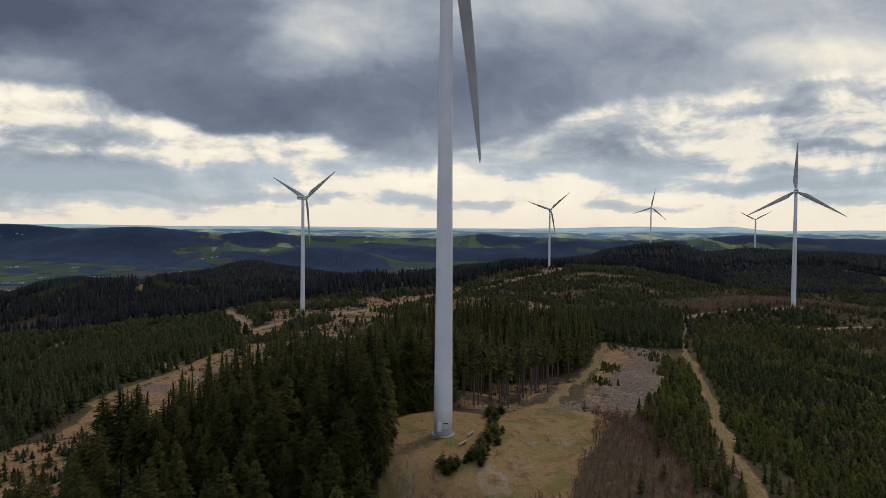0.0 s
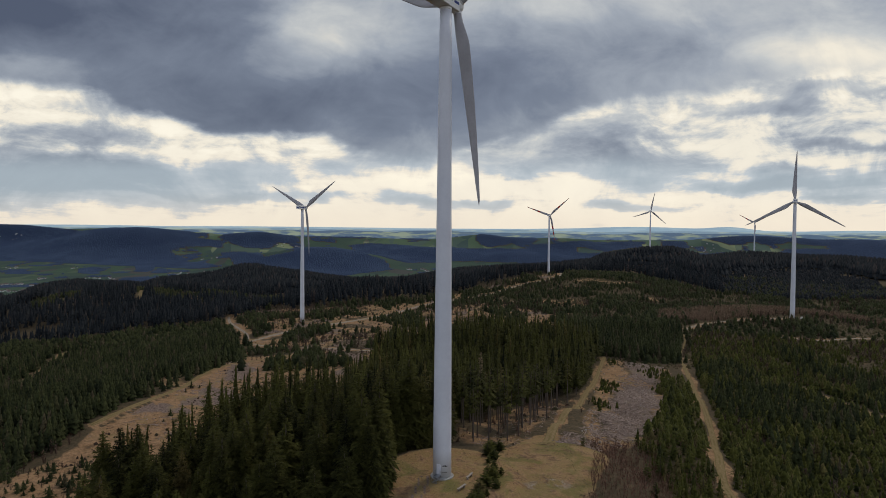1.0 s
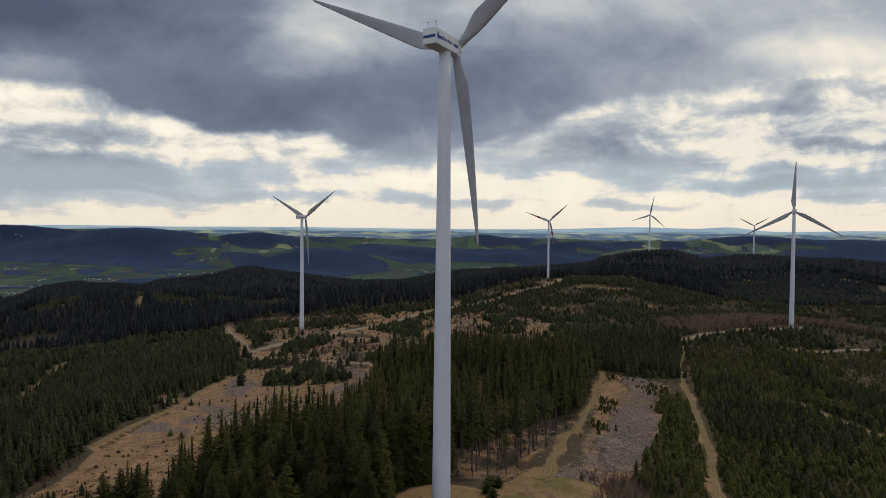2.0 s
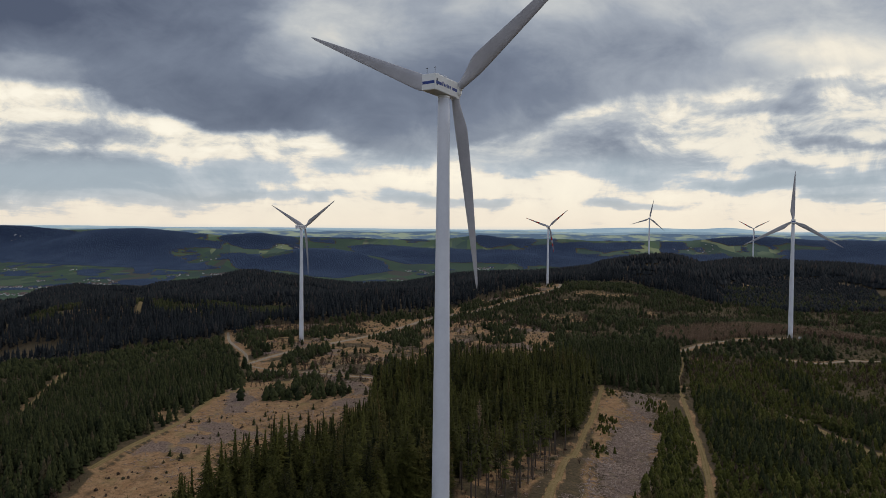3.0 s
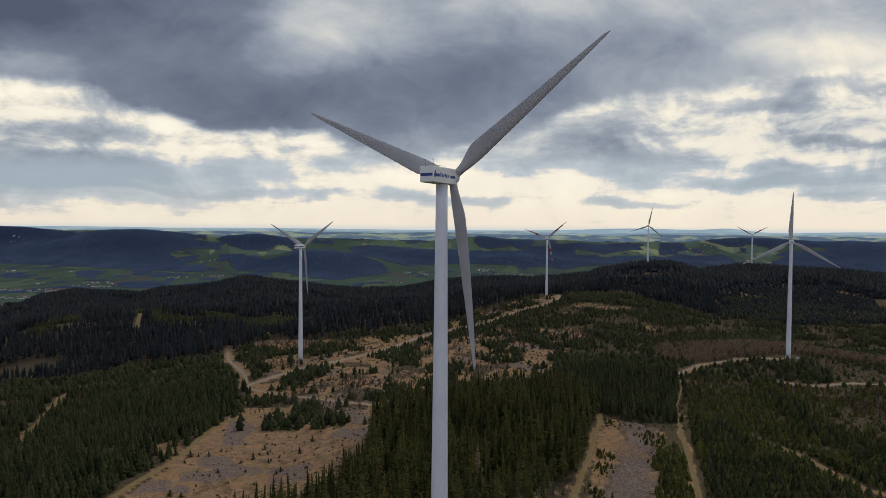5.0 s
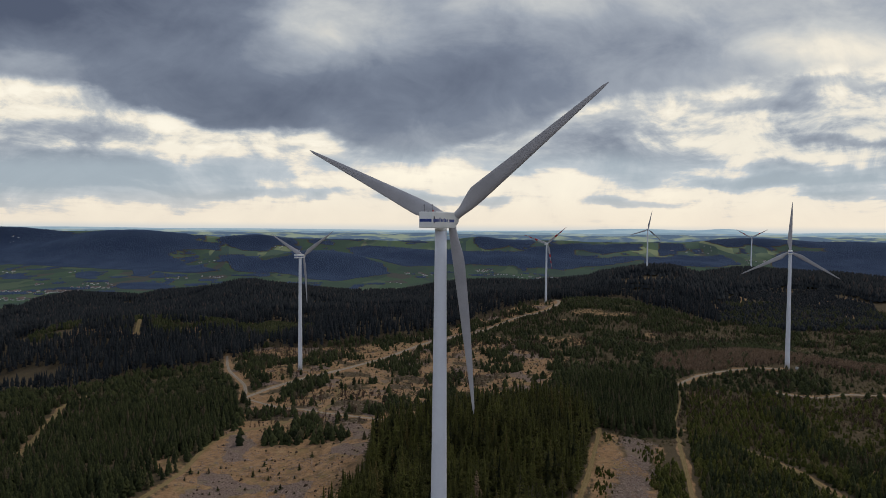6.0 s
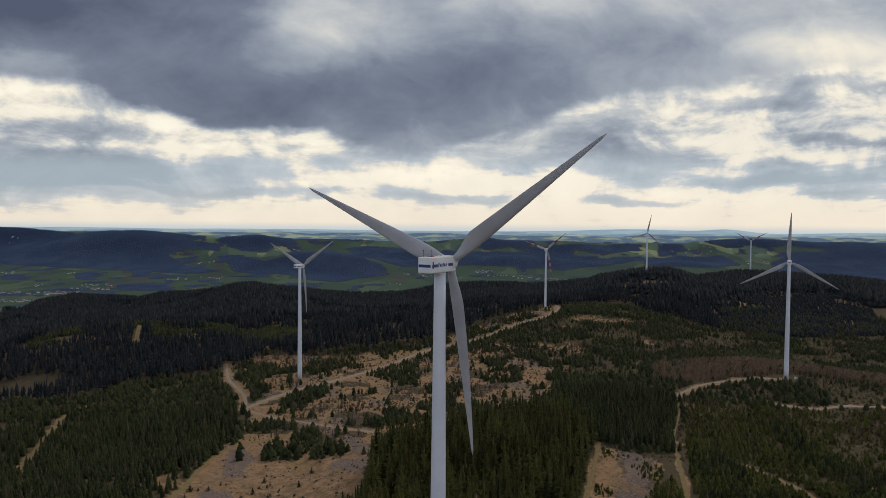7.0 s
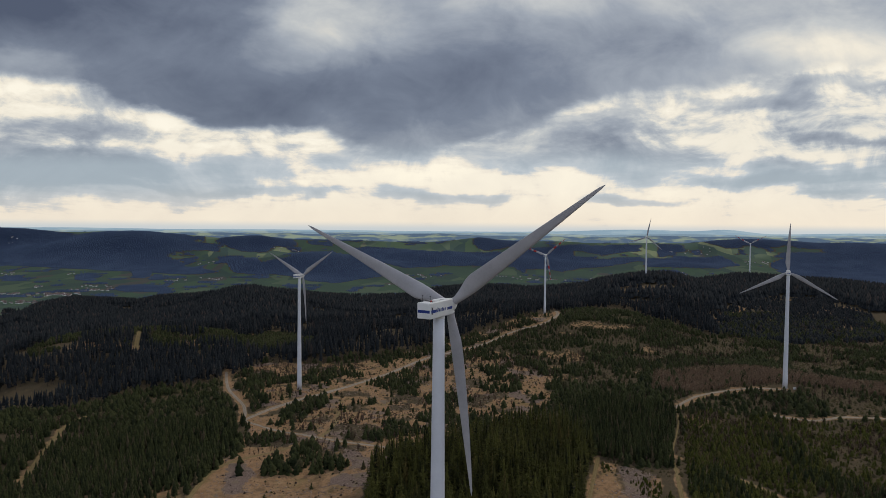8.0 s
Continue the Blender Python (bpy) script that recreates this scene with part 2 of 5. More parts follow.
def ground_material():
    m, gr = material("ground")
    p = place(gr)
    at = gr.add("Attribute", dict(attribute_name="cover"))
    sep = gr.add("SeparateColor", {}, Color=at.outputs["Color"])
    dry, brash, road = sep.outputs[0], sep.outputs[1], sep.outputs[2]
    field = gr.add("Attribute", dict(attribute_name="field")).outputs["Fac"]
    n2, n3 = gr.noise(p, 0.13, 6, 0.65), gr.noise(p, 1.1, 5, 0.65)
    n4 = gr.noise(p, 0.35, 6, 0.7, 0.6)
    floor = gr.mix(n2, (0.075, 0.055, 0.036), (0.125, 0.095, 0.058))
    floor = gr.mix(gr.step(n3, 0.4, 0.7), floor, (0.060, 0.050, 0.025))
    floor = gr.mix(gr.step(n4, 0.52, 0.68), floor, (0.15, 0.105, 0.060))
    grass = gr.mix(gr.step(n2, 0.3, 0.7), (0.285, 0.158, 0.076), (0.370, 0.228, 0.122))
    grass = gr.mix(gr.math("MULTIPLY", gr.step(n3, 0.44, 0.70), 0.75), grass, (0.15, 0.098, 0.048))
    grass = gr.mix(gr.math("MULTIPLY", gr.step(gr.noise(p, 2.6, 3, 0.6), 0.5, 0.68), 0.55), grass, (0.44, 0.295, 0.175))
    grass = gr.mix(gr.math("MULTIPLY", gr.step(gr.noise(p, 0.07, 6, 0.65), 0.50, 0.64), 0.5), grass, (0.155, 0.135, 0.050))
    grass = gr.mix(gr.math("MULTIPLY", gr.step(n4, 0.50, 0.66), 0.75), grass, (0.125, 0.078, 0.050))
    grass = gr.mix(gr.math("MULTIPLY", gr.step(n4, 0.42, 0.32), 0.6), grass, (0.39, 0.275, 0.15))
    grass = gr.mix(gr.math("MULTIPLY", gr.math("MULTIPLY", at.outputs["Alpha"], 0.45), gr.step(n4, 0.60, 0.42)), grass, gr.mix(gr.step(n3, 0.3, 0.7), (0.125, 0.112, 0.034), (0.29, 0.222, 0.082)))
    mossy = gr.math("MULTIPLY", at.outputs["Alpha"], gr.step(gr.noise(p, 0.11, 5, 0.6, 0.4), 0.52, 0.64))
    grass = gr.mix(gr.math("MULTIPLY", mossy, 0.55), grass, gr.mix(n3, (0.075, 0.095, 0.022), (0.150, 0.160, 0.045)))
    branch = gr.mix(gr.step(n3, 0.3, 0.7), (0.105, 0.072, 0.056), (0.275, 0.200, 0.160))
    branch = gr.mix(gr.math("MULTIPLY", gr.step(n2, 0.5, 0.68), 0.7), branch, (0.21, 0.165, 0.095))
    gravel = gr.mix(n3, (0.26, 0.205, 0.15), (0.36, 0.30, 0.235))
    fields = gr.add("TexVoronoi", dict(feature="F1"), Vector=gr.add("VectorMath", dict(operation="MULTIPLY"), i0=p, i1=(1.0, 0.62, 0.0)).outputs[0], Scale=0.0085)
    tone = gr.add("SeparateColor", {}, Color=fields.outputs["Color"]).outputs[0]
    # field greens cooled and dulled, so haze is part of their colour
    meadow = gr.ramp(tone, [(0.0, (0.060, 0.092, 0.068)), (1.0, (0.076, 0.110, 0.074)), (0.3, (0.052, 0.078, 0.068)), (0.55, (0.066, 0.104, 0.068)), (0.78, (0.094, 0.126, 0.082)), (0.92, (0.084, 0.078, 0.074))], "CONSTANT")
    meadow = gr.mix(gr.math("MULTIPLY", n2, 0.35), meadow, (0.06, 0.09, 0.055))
    # patches of sun on the far slopes, painted as brighter field colours
    sunlit_fields = gr.ramp(tone, [(0.0, (0.10, 0.145, 0.085)), (1.0, (0.17, 0.21, 0.12)), (0.22, (0.07, 0.105, 0.09)), (0.45, (0.15, 0.19, 0.12)), (0.6, (0.09, 0.13, 0.10)), (0.85, (0.25, 0.28, 0.15))], "CONSTANT")
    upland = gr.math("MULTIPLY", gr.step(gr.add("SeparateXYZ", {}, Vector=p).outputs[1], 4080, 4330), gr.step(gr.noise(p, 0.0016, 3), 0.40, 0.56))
    meadow = gr.mix(upland, meadow, sunlit_fields)
    # floor of the far woods painted the same haze blue as their canopy
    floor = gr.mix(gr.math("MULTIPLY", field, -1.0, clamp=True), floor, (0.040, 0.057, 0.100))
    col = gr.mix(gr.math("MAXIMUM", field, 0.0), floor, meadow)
    col = gr.mix(gr.step(gr.math("ADD", dry, gr.math("MULTIPLY", gr.math("SUBTRACT", n2, 0.5), 0.7)), 0.35, 0.62), col, grass)
    col = gr.mix(gr.step(gr.math("ADD", brash, gr.math("MULTIPLY", gr.math("SUBTRACT", n2, 0.5), 0.6)), 0.35, 0.6), col, branch)
    col = gr.mix(gr.step(gr.math("ADD", road, gr.math("MULTIPLY", gr.math("SUBTRACT", n3, 0.5), 0.5)), 0.4, 0.65), col, gravel)
    finish(gr, col, 0.95, bump=gr.math("ADD", n3, gr.math("MULTIPLY", n2, 2.0)), depth=0.2, spec=0.05)
    return m


GROUND = ground_material()


def track_material(name, edge, worn, green):
    """A forest track: pale wheel lines, a grown-over crown, loose stones."""
    m, gr = material(name)
    p = place(gr)
    side = gr.math("ABSOLUTE", gr.add("Attribute", dict(attribute_name="across")).outputs["Fac"])
    n1, n2 = gr.noise(p, 0.25, 5, 0.65), gr.noise(p, 1.6, 5, 0.65)
    col = gr.mix(gr.step(n2, 0.35, 0.7), edge, worn)
    crown = gr.math("MULTIPLY", gr.step(side, 0.32, 0.12), gr.step(n1, 0.4, 0.6))
    col = gr.mix(gr.math("MULTIPLY", crown, 0.7), col, green)
    rim = gr.step(gr.math("ADD", side, gr.math("MULTIPLY", gr.math("SUBTRACT", n1, 0.5), 0.9)), 0.7, 0.95)
    col = gr.mix(gr.math("MULTIPLY", rim, 0.8), col, green)
    finish(gr, col, 0.95, bump=n2, depth=0.06, spec=0.05)
    return m


GRAVEL_TRACK = track_material("gravel_track", (0.27, 0.22, 0.165), (0.38, 0.325, 0.265), (0.20, 0.14, 0.072))
GRASSY_TRACK = track_material("grassy_track", (0.21, 0.150, 0.068), (0.29, 0.212, 0.108), (0.145, 0.118, 0.045))


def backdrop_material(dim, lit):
    """Glowing stand-in for ridges many kilometres off, haze painted in: woods and paler fields."""
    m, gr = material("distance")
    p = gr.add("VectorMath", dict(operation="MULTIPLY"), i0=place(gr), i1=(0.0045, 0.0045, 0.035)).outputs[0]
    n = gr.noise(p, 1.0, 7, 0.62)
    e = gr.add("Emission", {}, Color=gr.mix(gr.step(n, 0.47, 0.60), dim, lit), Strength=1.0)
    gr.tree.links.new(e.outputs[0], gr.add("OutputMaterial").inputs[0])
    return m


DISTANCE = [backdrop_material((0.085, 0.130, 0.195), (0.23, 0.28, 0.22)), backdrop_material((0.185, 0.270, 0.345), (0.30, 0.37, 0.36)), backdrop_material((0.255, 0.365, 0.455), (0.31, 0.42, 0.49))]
# ---- lie of the land: heights above the foot of the main tower ----
def hash2(ix, iy, seed):
    h = (ix.astype(np.int64) * 374761393 + iy.astype(np.int64) * 668265263 + seed * 974634211) & 0xFFFFFFFF
    h = ((h ^ (h >> 13)) * 1274126177) & 0xFFFFFFFF
    return ((h ^ (h >> 16)) & 0xFFFF) / 65535.0


def vnoise(x, y, size, seed=0):
    """Smooth value noise, 0 to 1, with lumps of that size in metres."""
    x, y = np.asarray(x, float) / size, np.asarray(y, float) / size
    ix, iy = np.floor(x), np.floor(y)
    fx, fy = x - ix, y - iy
    fx, fy = fx * fx * (3 - 2 * fx), fy * fy * (3 - 2 * fy)
    a, b = hash2(ix, iy, seed), hash2(ix + 1, iy, seed)
    c, d = hash2(ix, iy + 1, seed), hash2(ix + 1, iy + 1, seed)
    return (a + (b - a) * fx) * (1 - fy) + (c + (d - c) * fx) * fy


def fbm(x, y, size, seed=0, octaves=3):
    total, weight, norm = 0.0, 1.0, 0.0
    for k in range(octaves):
        total = total + weight * vnoise(x, y, size / 2 ** k, seed + 17 * k)
        norm += weight
        weight *= 0.5
    return total / norm


KNOLLS_PAD = [(0, 0, 0), (32, 22, -1.8), (26, -26, -2.5), (2, 46, -3.5), (34, 48, -4.5), (48, 76, -9), (-4, 95, -10), (64, 2, -8), (-38, 0, -7), (-45, 45, -7), (-78, 8, -14), (66, 42, -9), (6, 28, -2.2), (-22, 22, -4)]
KNOLLS_NEAR = [
    (72, 115, -15.6), (110, 111, -21), (101, 231, -23.2), (146, 222, -24.3),
    (-175, 158, -27), (-132, 212, -29.5), (-58, 300, -25), (-160, 360, -36), (-90, 384, -33.5), (-131, 420, -27.5), (312, 396, -15),
    (250, 389, -22), (285, 328, -29), (225, 230, -32), (337, 340, -28), (-315, 351, -49), (-118, 33, -21), 
    (-60, -60, -13), (60, -60, -9), (0, -130, -14), (150, 0, -24), (-300, 0, -48), (300, 0, -45), (15, 190, -10), (130, 480, -26)]
KNOLLS_MID = [
    (160, 760, -6), (-60, 640, -20), (-430, 700, -34), (740, 1038, -40), (470, 1172, 12), (330, 1050, -12), (830, 1400, 2), (1150, 1350, -14), (610, 1330, -13),
    (-480, 1320, -50), (-150, 1150, -64), (180, 1150, -26), (-250, 980, -60), (500, 560, -36), (-650, 450, -82), (-800, 1050, -105), (-700, 1500, -110),
    (0, 1700, -130), (400, 1900, -140), (950, 2000, -120), (1500, 1500, -60), (1000, 650, -50), (0, -500, -60), (-1100, 0, -120), (1100, 0, -90),
    (1700, 2200, -120), (-1300, 1500, -180)]
KNOLLS_FAR = [(-2000, 800, -190), (3000, 2000, -110), (2600, 300, -130), (-3600, 2500, -160), (0, -2500, -140), (-2500, -1500, -190), (2500, -1500, -150), (0, -5000, -60)]
# crest of the wooded ridge: bearing (sideways per metre ahead), distance ahead, height
CREST = [(-1.1, 1250, -125), (-0.75, 1300, -110), (-0.74, 1250, -114), (-0.71, 1350, -107), (-0.67, 1650, -116), (-0.62, 1750, -108), (-0.55, 1750, -118), (-0.51, 1700, -118), (-0.48, 1640, -96), (-0.41, 1560, -75), (-0.36, 1500, -52), (-0.34, 1480, -45), (-0.31, 1480, -44), (-0.29, 1500, -51), (-0.22, 1640, -75), (-0.17, 1700, -89), (-0.13, 1750, -100), (-0.07, 1780, -99), (0.01, 1750, -69), (0.07, 1700, -58), (0.12, 1560, -46), (0.16, 1400, -35), (0.25, 1360, -19), (0.27, 1340, -6), (0.35, 1330, 10), (0.39, 1330, 9), (0.44, 1420, -11), (0.5, 1500, -6), (0.6, 1490, -8), (0.65, 1430, -10), (0.76, 1330, -16), (0.8, 1440, -22), (1.1, 1300, -40)]
# long profile of the valley beyond: distance ahead, height
VALLEY = [(1500, -165), (1900, -188), (2500, -205), (3000, -201), (3500, -188), (4000, -160), (4300, -108), (4550, -45), (4700, 8), (5000, 20)]
# hills beyond the valley: bearing, distance ahead, rise, half widths sideways and ahead
HILLS = [(-0.74, 4720, 84, 700, 110), (-0.52, 4520, 122, 560, 210), (-0.31, 4600, 64, 290, 100), (-0.21, 3930, 118, 520, 230), (-0.36, 3850, 40, 180, 160),
         (0.06, 4600, 66, 300, 110), (0.2, 4580, 36, 350, 110), (0.53, 4640, 52, 420, 110), (0.42, 4020, 45, 380, 150), (0.13, 4150, 50, 450, 160), (-0.02, 4330, 34, 300, 120), (0.74, 4480, 62, 500, 200)]

def soft(v, lo, hi):
    t = np.clip((v - lo) / (hi - lo), 0, 1)
    return t * t * (3 - 2 * t)


def far_land(x, y):
    """Valley and hills beyond the wooded ridge, and the bearing of each place."""
    ahead = np.maximum(y + 131, 300)
    bearing = x / ahead
    z = np.interp(ahead, [v[0] for v in VALLEY], [v[1] for v in VALLEY])
    for b, d, rise, wide, deep in HILLS:
        q = ((x - b * d) / wide) ** 2 + ((ahead - d) / deep) ** 2
        z = z + rise * np.exp(-q * (0.8 + 0.5 * fbm(x, y, 260, 15)))
    return z + 16 * (fbm(x, y, 330, 11) - 0.5) * soft(ahead, 3300, 4200), bearing


def height(x, y):
    """Weighted mean of the knolls and hollows, gentler with distance, plus small bumps."""
    x, y = np.asarray(x, float), np.asarray(y, float)
    top, low = np.zeros(x.shape), np.zeros(x.shape)
    for kx, ky, kz in KNOLLS_PAD + KNOLLS_NEAR + KNOLLS_MID + KNOLLS_FAR:
        spread = 9 + 0.13 * math.hypot(kx, ky)
        w = (spread / (((x - kx) ** 2 + (y - ky) ** 2) + 0.5 * spread * spread) ** 0.5) ** 4
        top += w * kz
        low += w
    r = np.hypot(x, y)
    rough = np.clip((r - 25) / 120, 0, 1)
    z = top / low + rough * (2.2 * (fbm(x, y, 60, 3) - 0.5) + np.clip(r / 900, 0, 4) * 9 * (fbm(x, y, 420, 5) - 0.5))
    far, bearing = far_land(x, y)
    ahead = y + 131
    crest = np.interp(bearing, [c[0] for c in CREST], [c[1] for c in CREST])
    top = np.interp(bearing, [c[0] for c in CREST], [c[2] for c in CREST]) + 8 * (fbm(x, y, 240, 13) - 0.5)
    z = z + (top - z) * soft(ahead, 0.66 * crest, 0.97 * crest) * soft(1.35 - np.abs(bearing), 0, 0.3)
    z = z + (far - z) * soft(ahead, crest, crest + 620)
    pad = np.clip((32 - r) / 17, 0, 1)
    pad = pad * pad * (3 - 2 * pad)
    z = z * (1 - pad) - 0.15 * pad
    yard = np.clip((30 - np.hypot((x - 27) * 0.9, (y + 2) * 0.75)) / 20, 0, 1) * np.clip((r - 14) / 8, 0, 1)
    yard = yard * yard * (3 - 2 * yard)
    z = z * (1 - yard) - 1.5 * yard
    return z + 0.22 * (fbm(x, y, 5, 9) - 0.5) * np.clip((r - 5) / 10, 0, 1) * np.clip((420 - r) / 250, 0, 1)


# ---- plan of the woods, clearings and tracks ----
def inside(x, y, poly):
    """Which of the points lie in the polygon."""
    hit = np.zeros(np.shape(x), bool)
    for (x0, y0), (x1, y1) in zip(poly, poly[1:] + poly[:1]):
        if y0 != y1:
            hit ^= ((y0 > y) != (y1 > y)) & (x < (x1 - x0) * (y - y0) / (y1 - y0) + x0)
    return hit


def off_line(x, y, line):
    """Distance to a bent line."""
    best = np.full(np.shape(x), 1e9)
    for (x0, y0), (x1, y1) in zip(line, line[1:]):
        dx, dy = x1 - x0, y1 - y0
        t = np.clip(((x - x0) * dx + (y - y0) * dy) / (dx * dx + dy * dy), 0, 1)
        best = np.minimum(best, np.hypot(x - x0 - t * dx, y - y0 - t * dy))
    return best


PAD = [(-12, -40), (-10.5, -12), (-10.5, 8), (-8, 16), (0, 19), (9, 17), (15, 8), (12, -2), (7, -9), (3, -15), (2, -40)]
HARDSTAND = [(13, 20), (20, 30), (27, 42), (40, 43), (43, 31), (41, 18), (38, 4), (30, -10), (24, -26), (14, -40), (0, -40), (2, -14), (10, -2), (13, 10)]
TALL_STAND = [(-13, -45), (-14, 10), (-9, 21), (0, 24), (16, 25), (25, 38), (40, 78), (58, 122), (84, 198), (99, 243), (94, 300), (38, 290), (-6, 225), (-38, 208),
              (-36, 150), (-50, 100), (-56, 66), (-74, 48), (-84, 28), (-79, 5), (-72, -18), (-66, -60), (-20, -60)]
OPEN_STAND = [(4, 26), (16, 25), (25, 38), (40, 78), (58, 122), (44, 128), (20, 85), (2, 50)]
BRASH = [(52, 42), (42, 26), (42, 46), (50, 78), (66, 126), (90, 205), (104, 238), (133, 216), (130, 200), (112, 172), (106, 140), (82, 91), (64, 50)]
BROWN_SCRUB = [(40, 20), (44, 40), (62, 46), (58, 8), (50, -30), (24, -50), (6, -44), (10, -31), (21, -27), (28, -11), (35, 4)]
PATH_MIX = [(58, 44), (80, 91), (103, 140), (110, 172), (131, 192), (122, 152), (98, 86), (83, 50), (70, 18), (63, -10), (56, -45), (44, -45), (52, -8), (56, 20)]
BRASH_BACK = [(103, 242), (147, 230), (172, 290), (194, 345), (150, 375), (110, 372), (94, 305)]
PLANTATION = [(74, 18), (88, 50), (104, 88), (130, 158), (152, 226), (193, 325), (215, 345), (265, 328), (330, 322), (470, 300), (470, -60), (61, -60), (67, -10)]
LEFT_WOOD = [(-160, 40), (-150, 118), (-143, 162), (-142, 243), (-150, 300), (-152, 338), (-185, 352), (-235, 330), (-330, 380), (-390, 330), (-360, 120), (-260, 30)]
STRIP = [(-72, -60), (-76, -15), (-84, 8), (-88, 30), (-76, 52), (-60, 68), (-54, 100), (-40, 150), (-42, 206), (-10, 226), (-30, 262), (-60, 270), (-88, 285), (-130, 322), (-150, 338), (-141, 248), (-139, 160), (-147, 115), (-150, 70), (-122, 20), (-120, -60)]
FELLED = [(-160, 352), (-132, 328), (-88, 290), (-60, 275), (-28, 266), (36, 304), (100, 380), (125, 450), (113, 510), (80, 575), (42, 585), (-10, 540), (-57, 480), (-95, 426), (-124, 393), (-148, 371)]
FELLED_BACK = [(-252, 560), (-200, 560), (-170, 535), (-90, 520), (-14, 580), (60, 680), (150, 755), (178, 770), (143, 690), (37, 590), (-57, 485), (-124, 398), (-150, 376), (-172, 385), (-205, 430), (-240, 520)]
BIRCH_BELT = [(195, 400), (230, 392), (262, 398), (300, 405), (350, 408), (420, 380), (520, 400), (520, 470), (420, 470), (330, 490), (220, 470)]
WOOD_EDGE = [(-1500, 200), (-700, 320), (-470, 365), (-430, 428), (-378, 430), (-322, 430), (-290, 482), (-232, 500), (-208, 585), (-166, 541), (-87, 529), (-12, 587), (10, 643), (75, 705), (142, 752), (205, 800), (248, 860), (318, 804),
             (383, 700), (440, 760), (486, 853), (600, 900), (900, 960), (1500, 900), (2400, 1000), (2400, 2400), (-2400, 2400), (-2400, 300)]
GLADE = [(-500, 622), (-400, 606), (-330, 628), (-262, 604), (-165, 585), (-190, 690), (-250, 800), (-340, 890), (-480, 900), (-610, 760)]
SLOPE_EAST = [(432, 818), (557, 977), (700, 1105), (812, 1086), (790, 940), (740, 860), (640, 700), (483, 673), (400, 715)]
GLADE_EAST = [(262, 1040), (330, 965), (420, 975), (455, 1060), (430, 1120), (340, 1110)]
ROAD = [(-160, 349), (-148, 370), (-124, 392), (-95, 425), (-57, 479), (-11, 539), (37, 585), (92, 649), (143, 682), (176, 745), (184, 800)]
ROAD_WEST = [(-160, 349), (-171, 383), (-202, 433), (-241, 534)]
ROAD_SOUTH = [(-160, 349), (-131, 326), (-87, 288), (-61, 273), (-29, 264)]
ROAD_EAST = [(196, 352), (231, 383), (272, 398), (312, 390)]
ROAD_LOW = [(268, 342), (299, 332), (334, 338), (400, 330)]
GRASS_TRACK = [(27, 26), (43, 76), (62, 126), (88, 200), (103, 243)]
GRASS_PATH = [(147, 228), (125, 158), (101, 88), (85, 50), (72, 18), (65, -10), (59, -40)]
PATH_ON = [(147, 228), (160, 265), (186, 320), (196, 352)]
WEST_TRACK = [(-275, 250), (-318, 364), (-317, 400)]
STRIP_TRACK = [(-150, 120), (-140, 180), (-138, 250), (-84, 290), (-84, 365)]
SWATH = [(122, 226), (112, 196), (100, 160), (84, 124), (70, 92), (54, 50)]
GLADE_TRACK = [(-372, 590), (-388, 622), (-404, 655), (-446, 745)]
BANK_TRACK = [(186, 220), (195, 205), (201, 188), (203, 165), (212, 148)]
WHEELS = [(-4, -1), (-4.6, -8), (-6.4, -18), (-9, -40)]


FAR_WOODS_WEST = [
    [(-4000, 4770), (-2620, 4460), (-2470, 4770), (-2240, 4770), (-1870, 4380), (-1630, 4330), (-1680, 4250), (-1920, 4180), (-1960, 4140), (-1830, 3980), (-1370, 3500), (-1540, 3480), (-1940, 3590), (-2250, 3720), (-2690, 3820), (-3280, 3880)],
    [(-1960, 3590), (-1840, 3560), (-1730, 3340), (-1840, 3370)],
    [(-1780, 3490), (-1700, 3470), (-1620, 3290), (-1680, 3290)],
    [(-1570, 3210), (-1530, 3220), (-1420, 2970), (-1470, 2990)],
    [(-1690, 2980), (-1610, 3060), (-1450, 2990), (-1330, 2710), (-1560, 2750)],
    [(-2190, 3430), (-2180, 3500), (-2050, 3410), (-1940, 3190), (-2050, 3210)],
    [(-2640, 3420), (-2510, 3410), (-2320, 3170), (-2440, 3160)]]
FAR_WOODS_MIDDLE = [
    [(-1740, 4380), (-1660, 4570), (-1440, 4590), (-1340, 4430), (-1450, 4370)],
    [(-1720, 4390), (-1600, 4390), (-1550, 4430), (-1450, 4440), (-1430, 4770), (-1110, 4500), (-1100, 4440), (-1230, 4390), (-1280, 4300), (-1420, 4270), (-1570, 4330), (-1690, 4320)],
    [(-1620, 4170), (-1430, 4170), (-1170, 3700), (-980, 3720), (-990, 4340), (-820, 4330), (-490, 3780), (-370, 3700), (-300, 3500), (-460, 3360), (-600, 3170), (-730, 3270), (-900, 3420), (-1270, 3500), (-1360, 3630)],
    [(-740, 4390), (-430, 4450), (10, 4240), (10, 3900), (-240, 3730), (-370, 3770), (-600, 4190)],
    [(-1620, 4440), (-1340, 4770), (-990, 4770), (-770, 4770), (-700, 4560), (-950, 4560), (-1240, 4650)],
    [(-380, 4770), (-150, 4770), (-130, 4470), (-320, 4560)]]
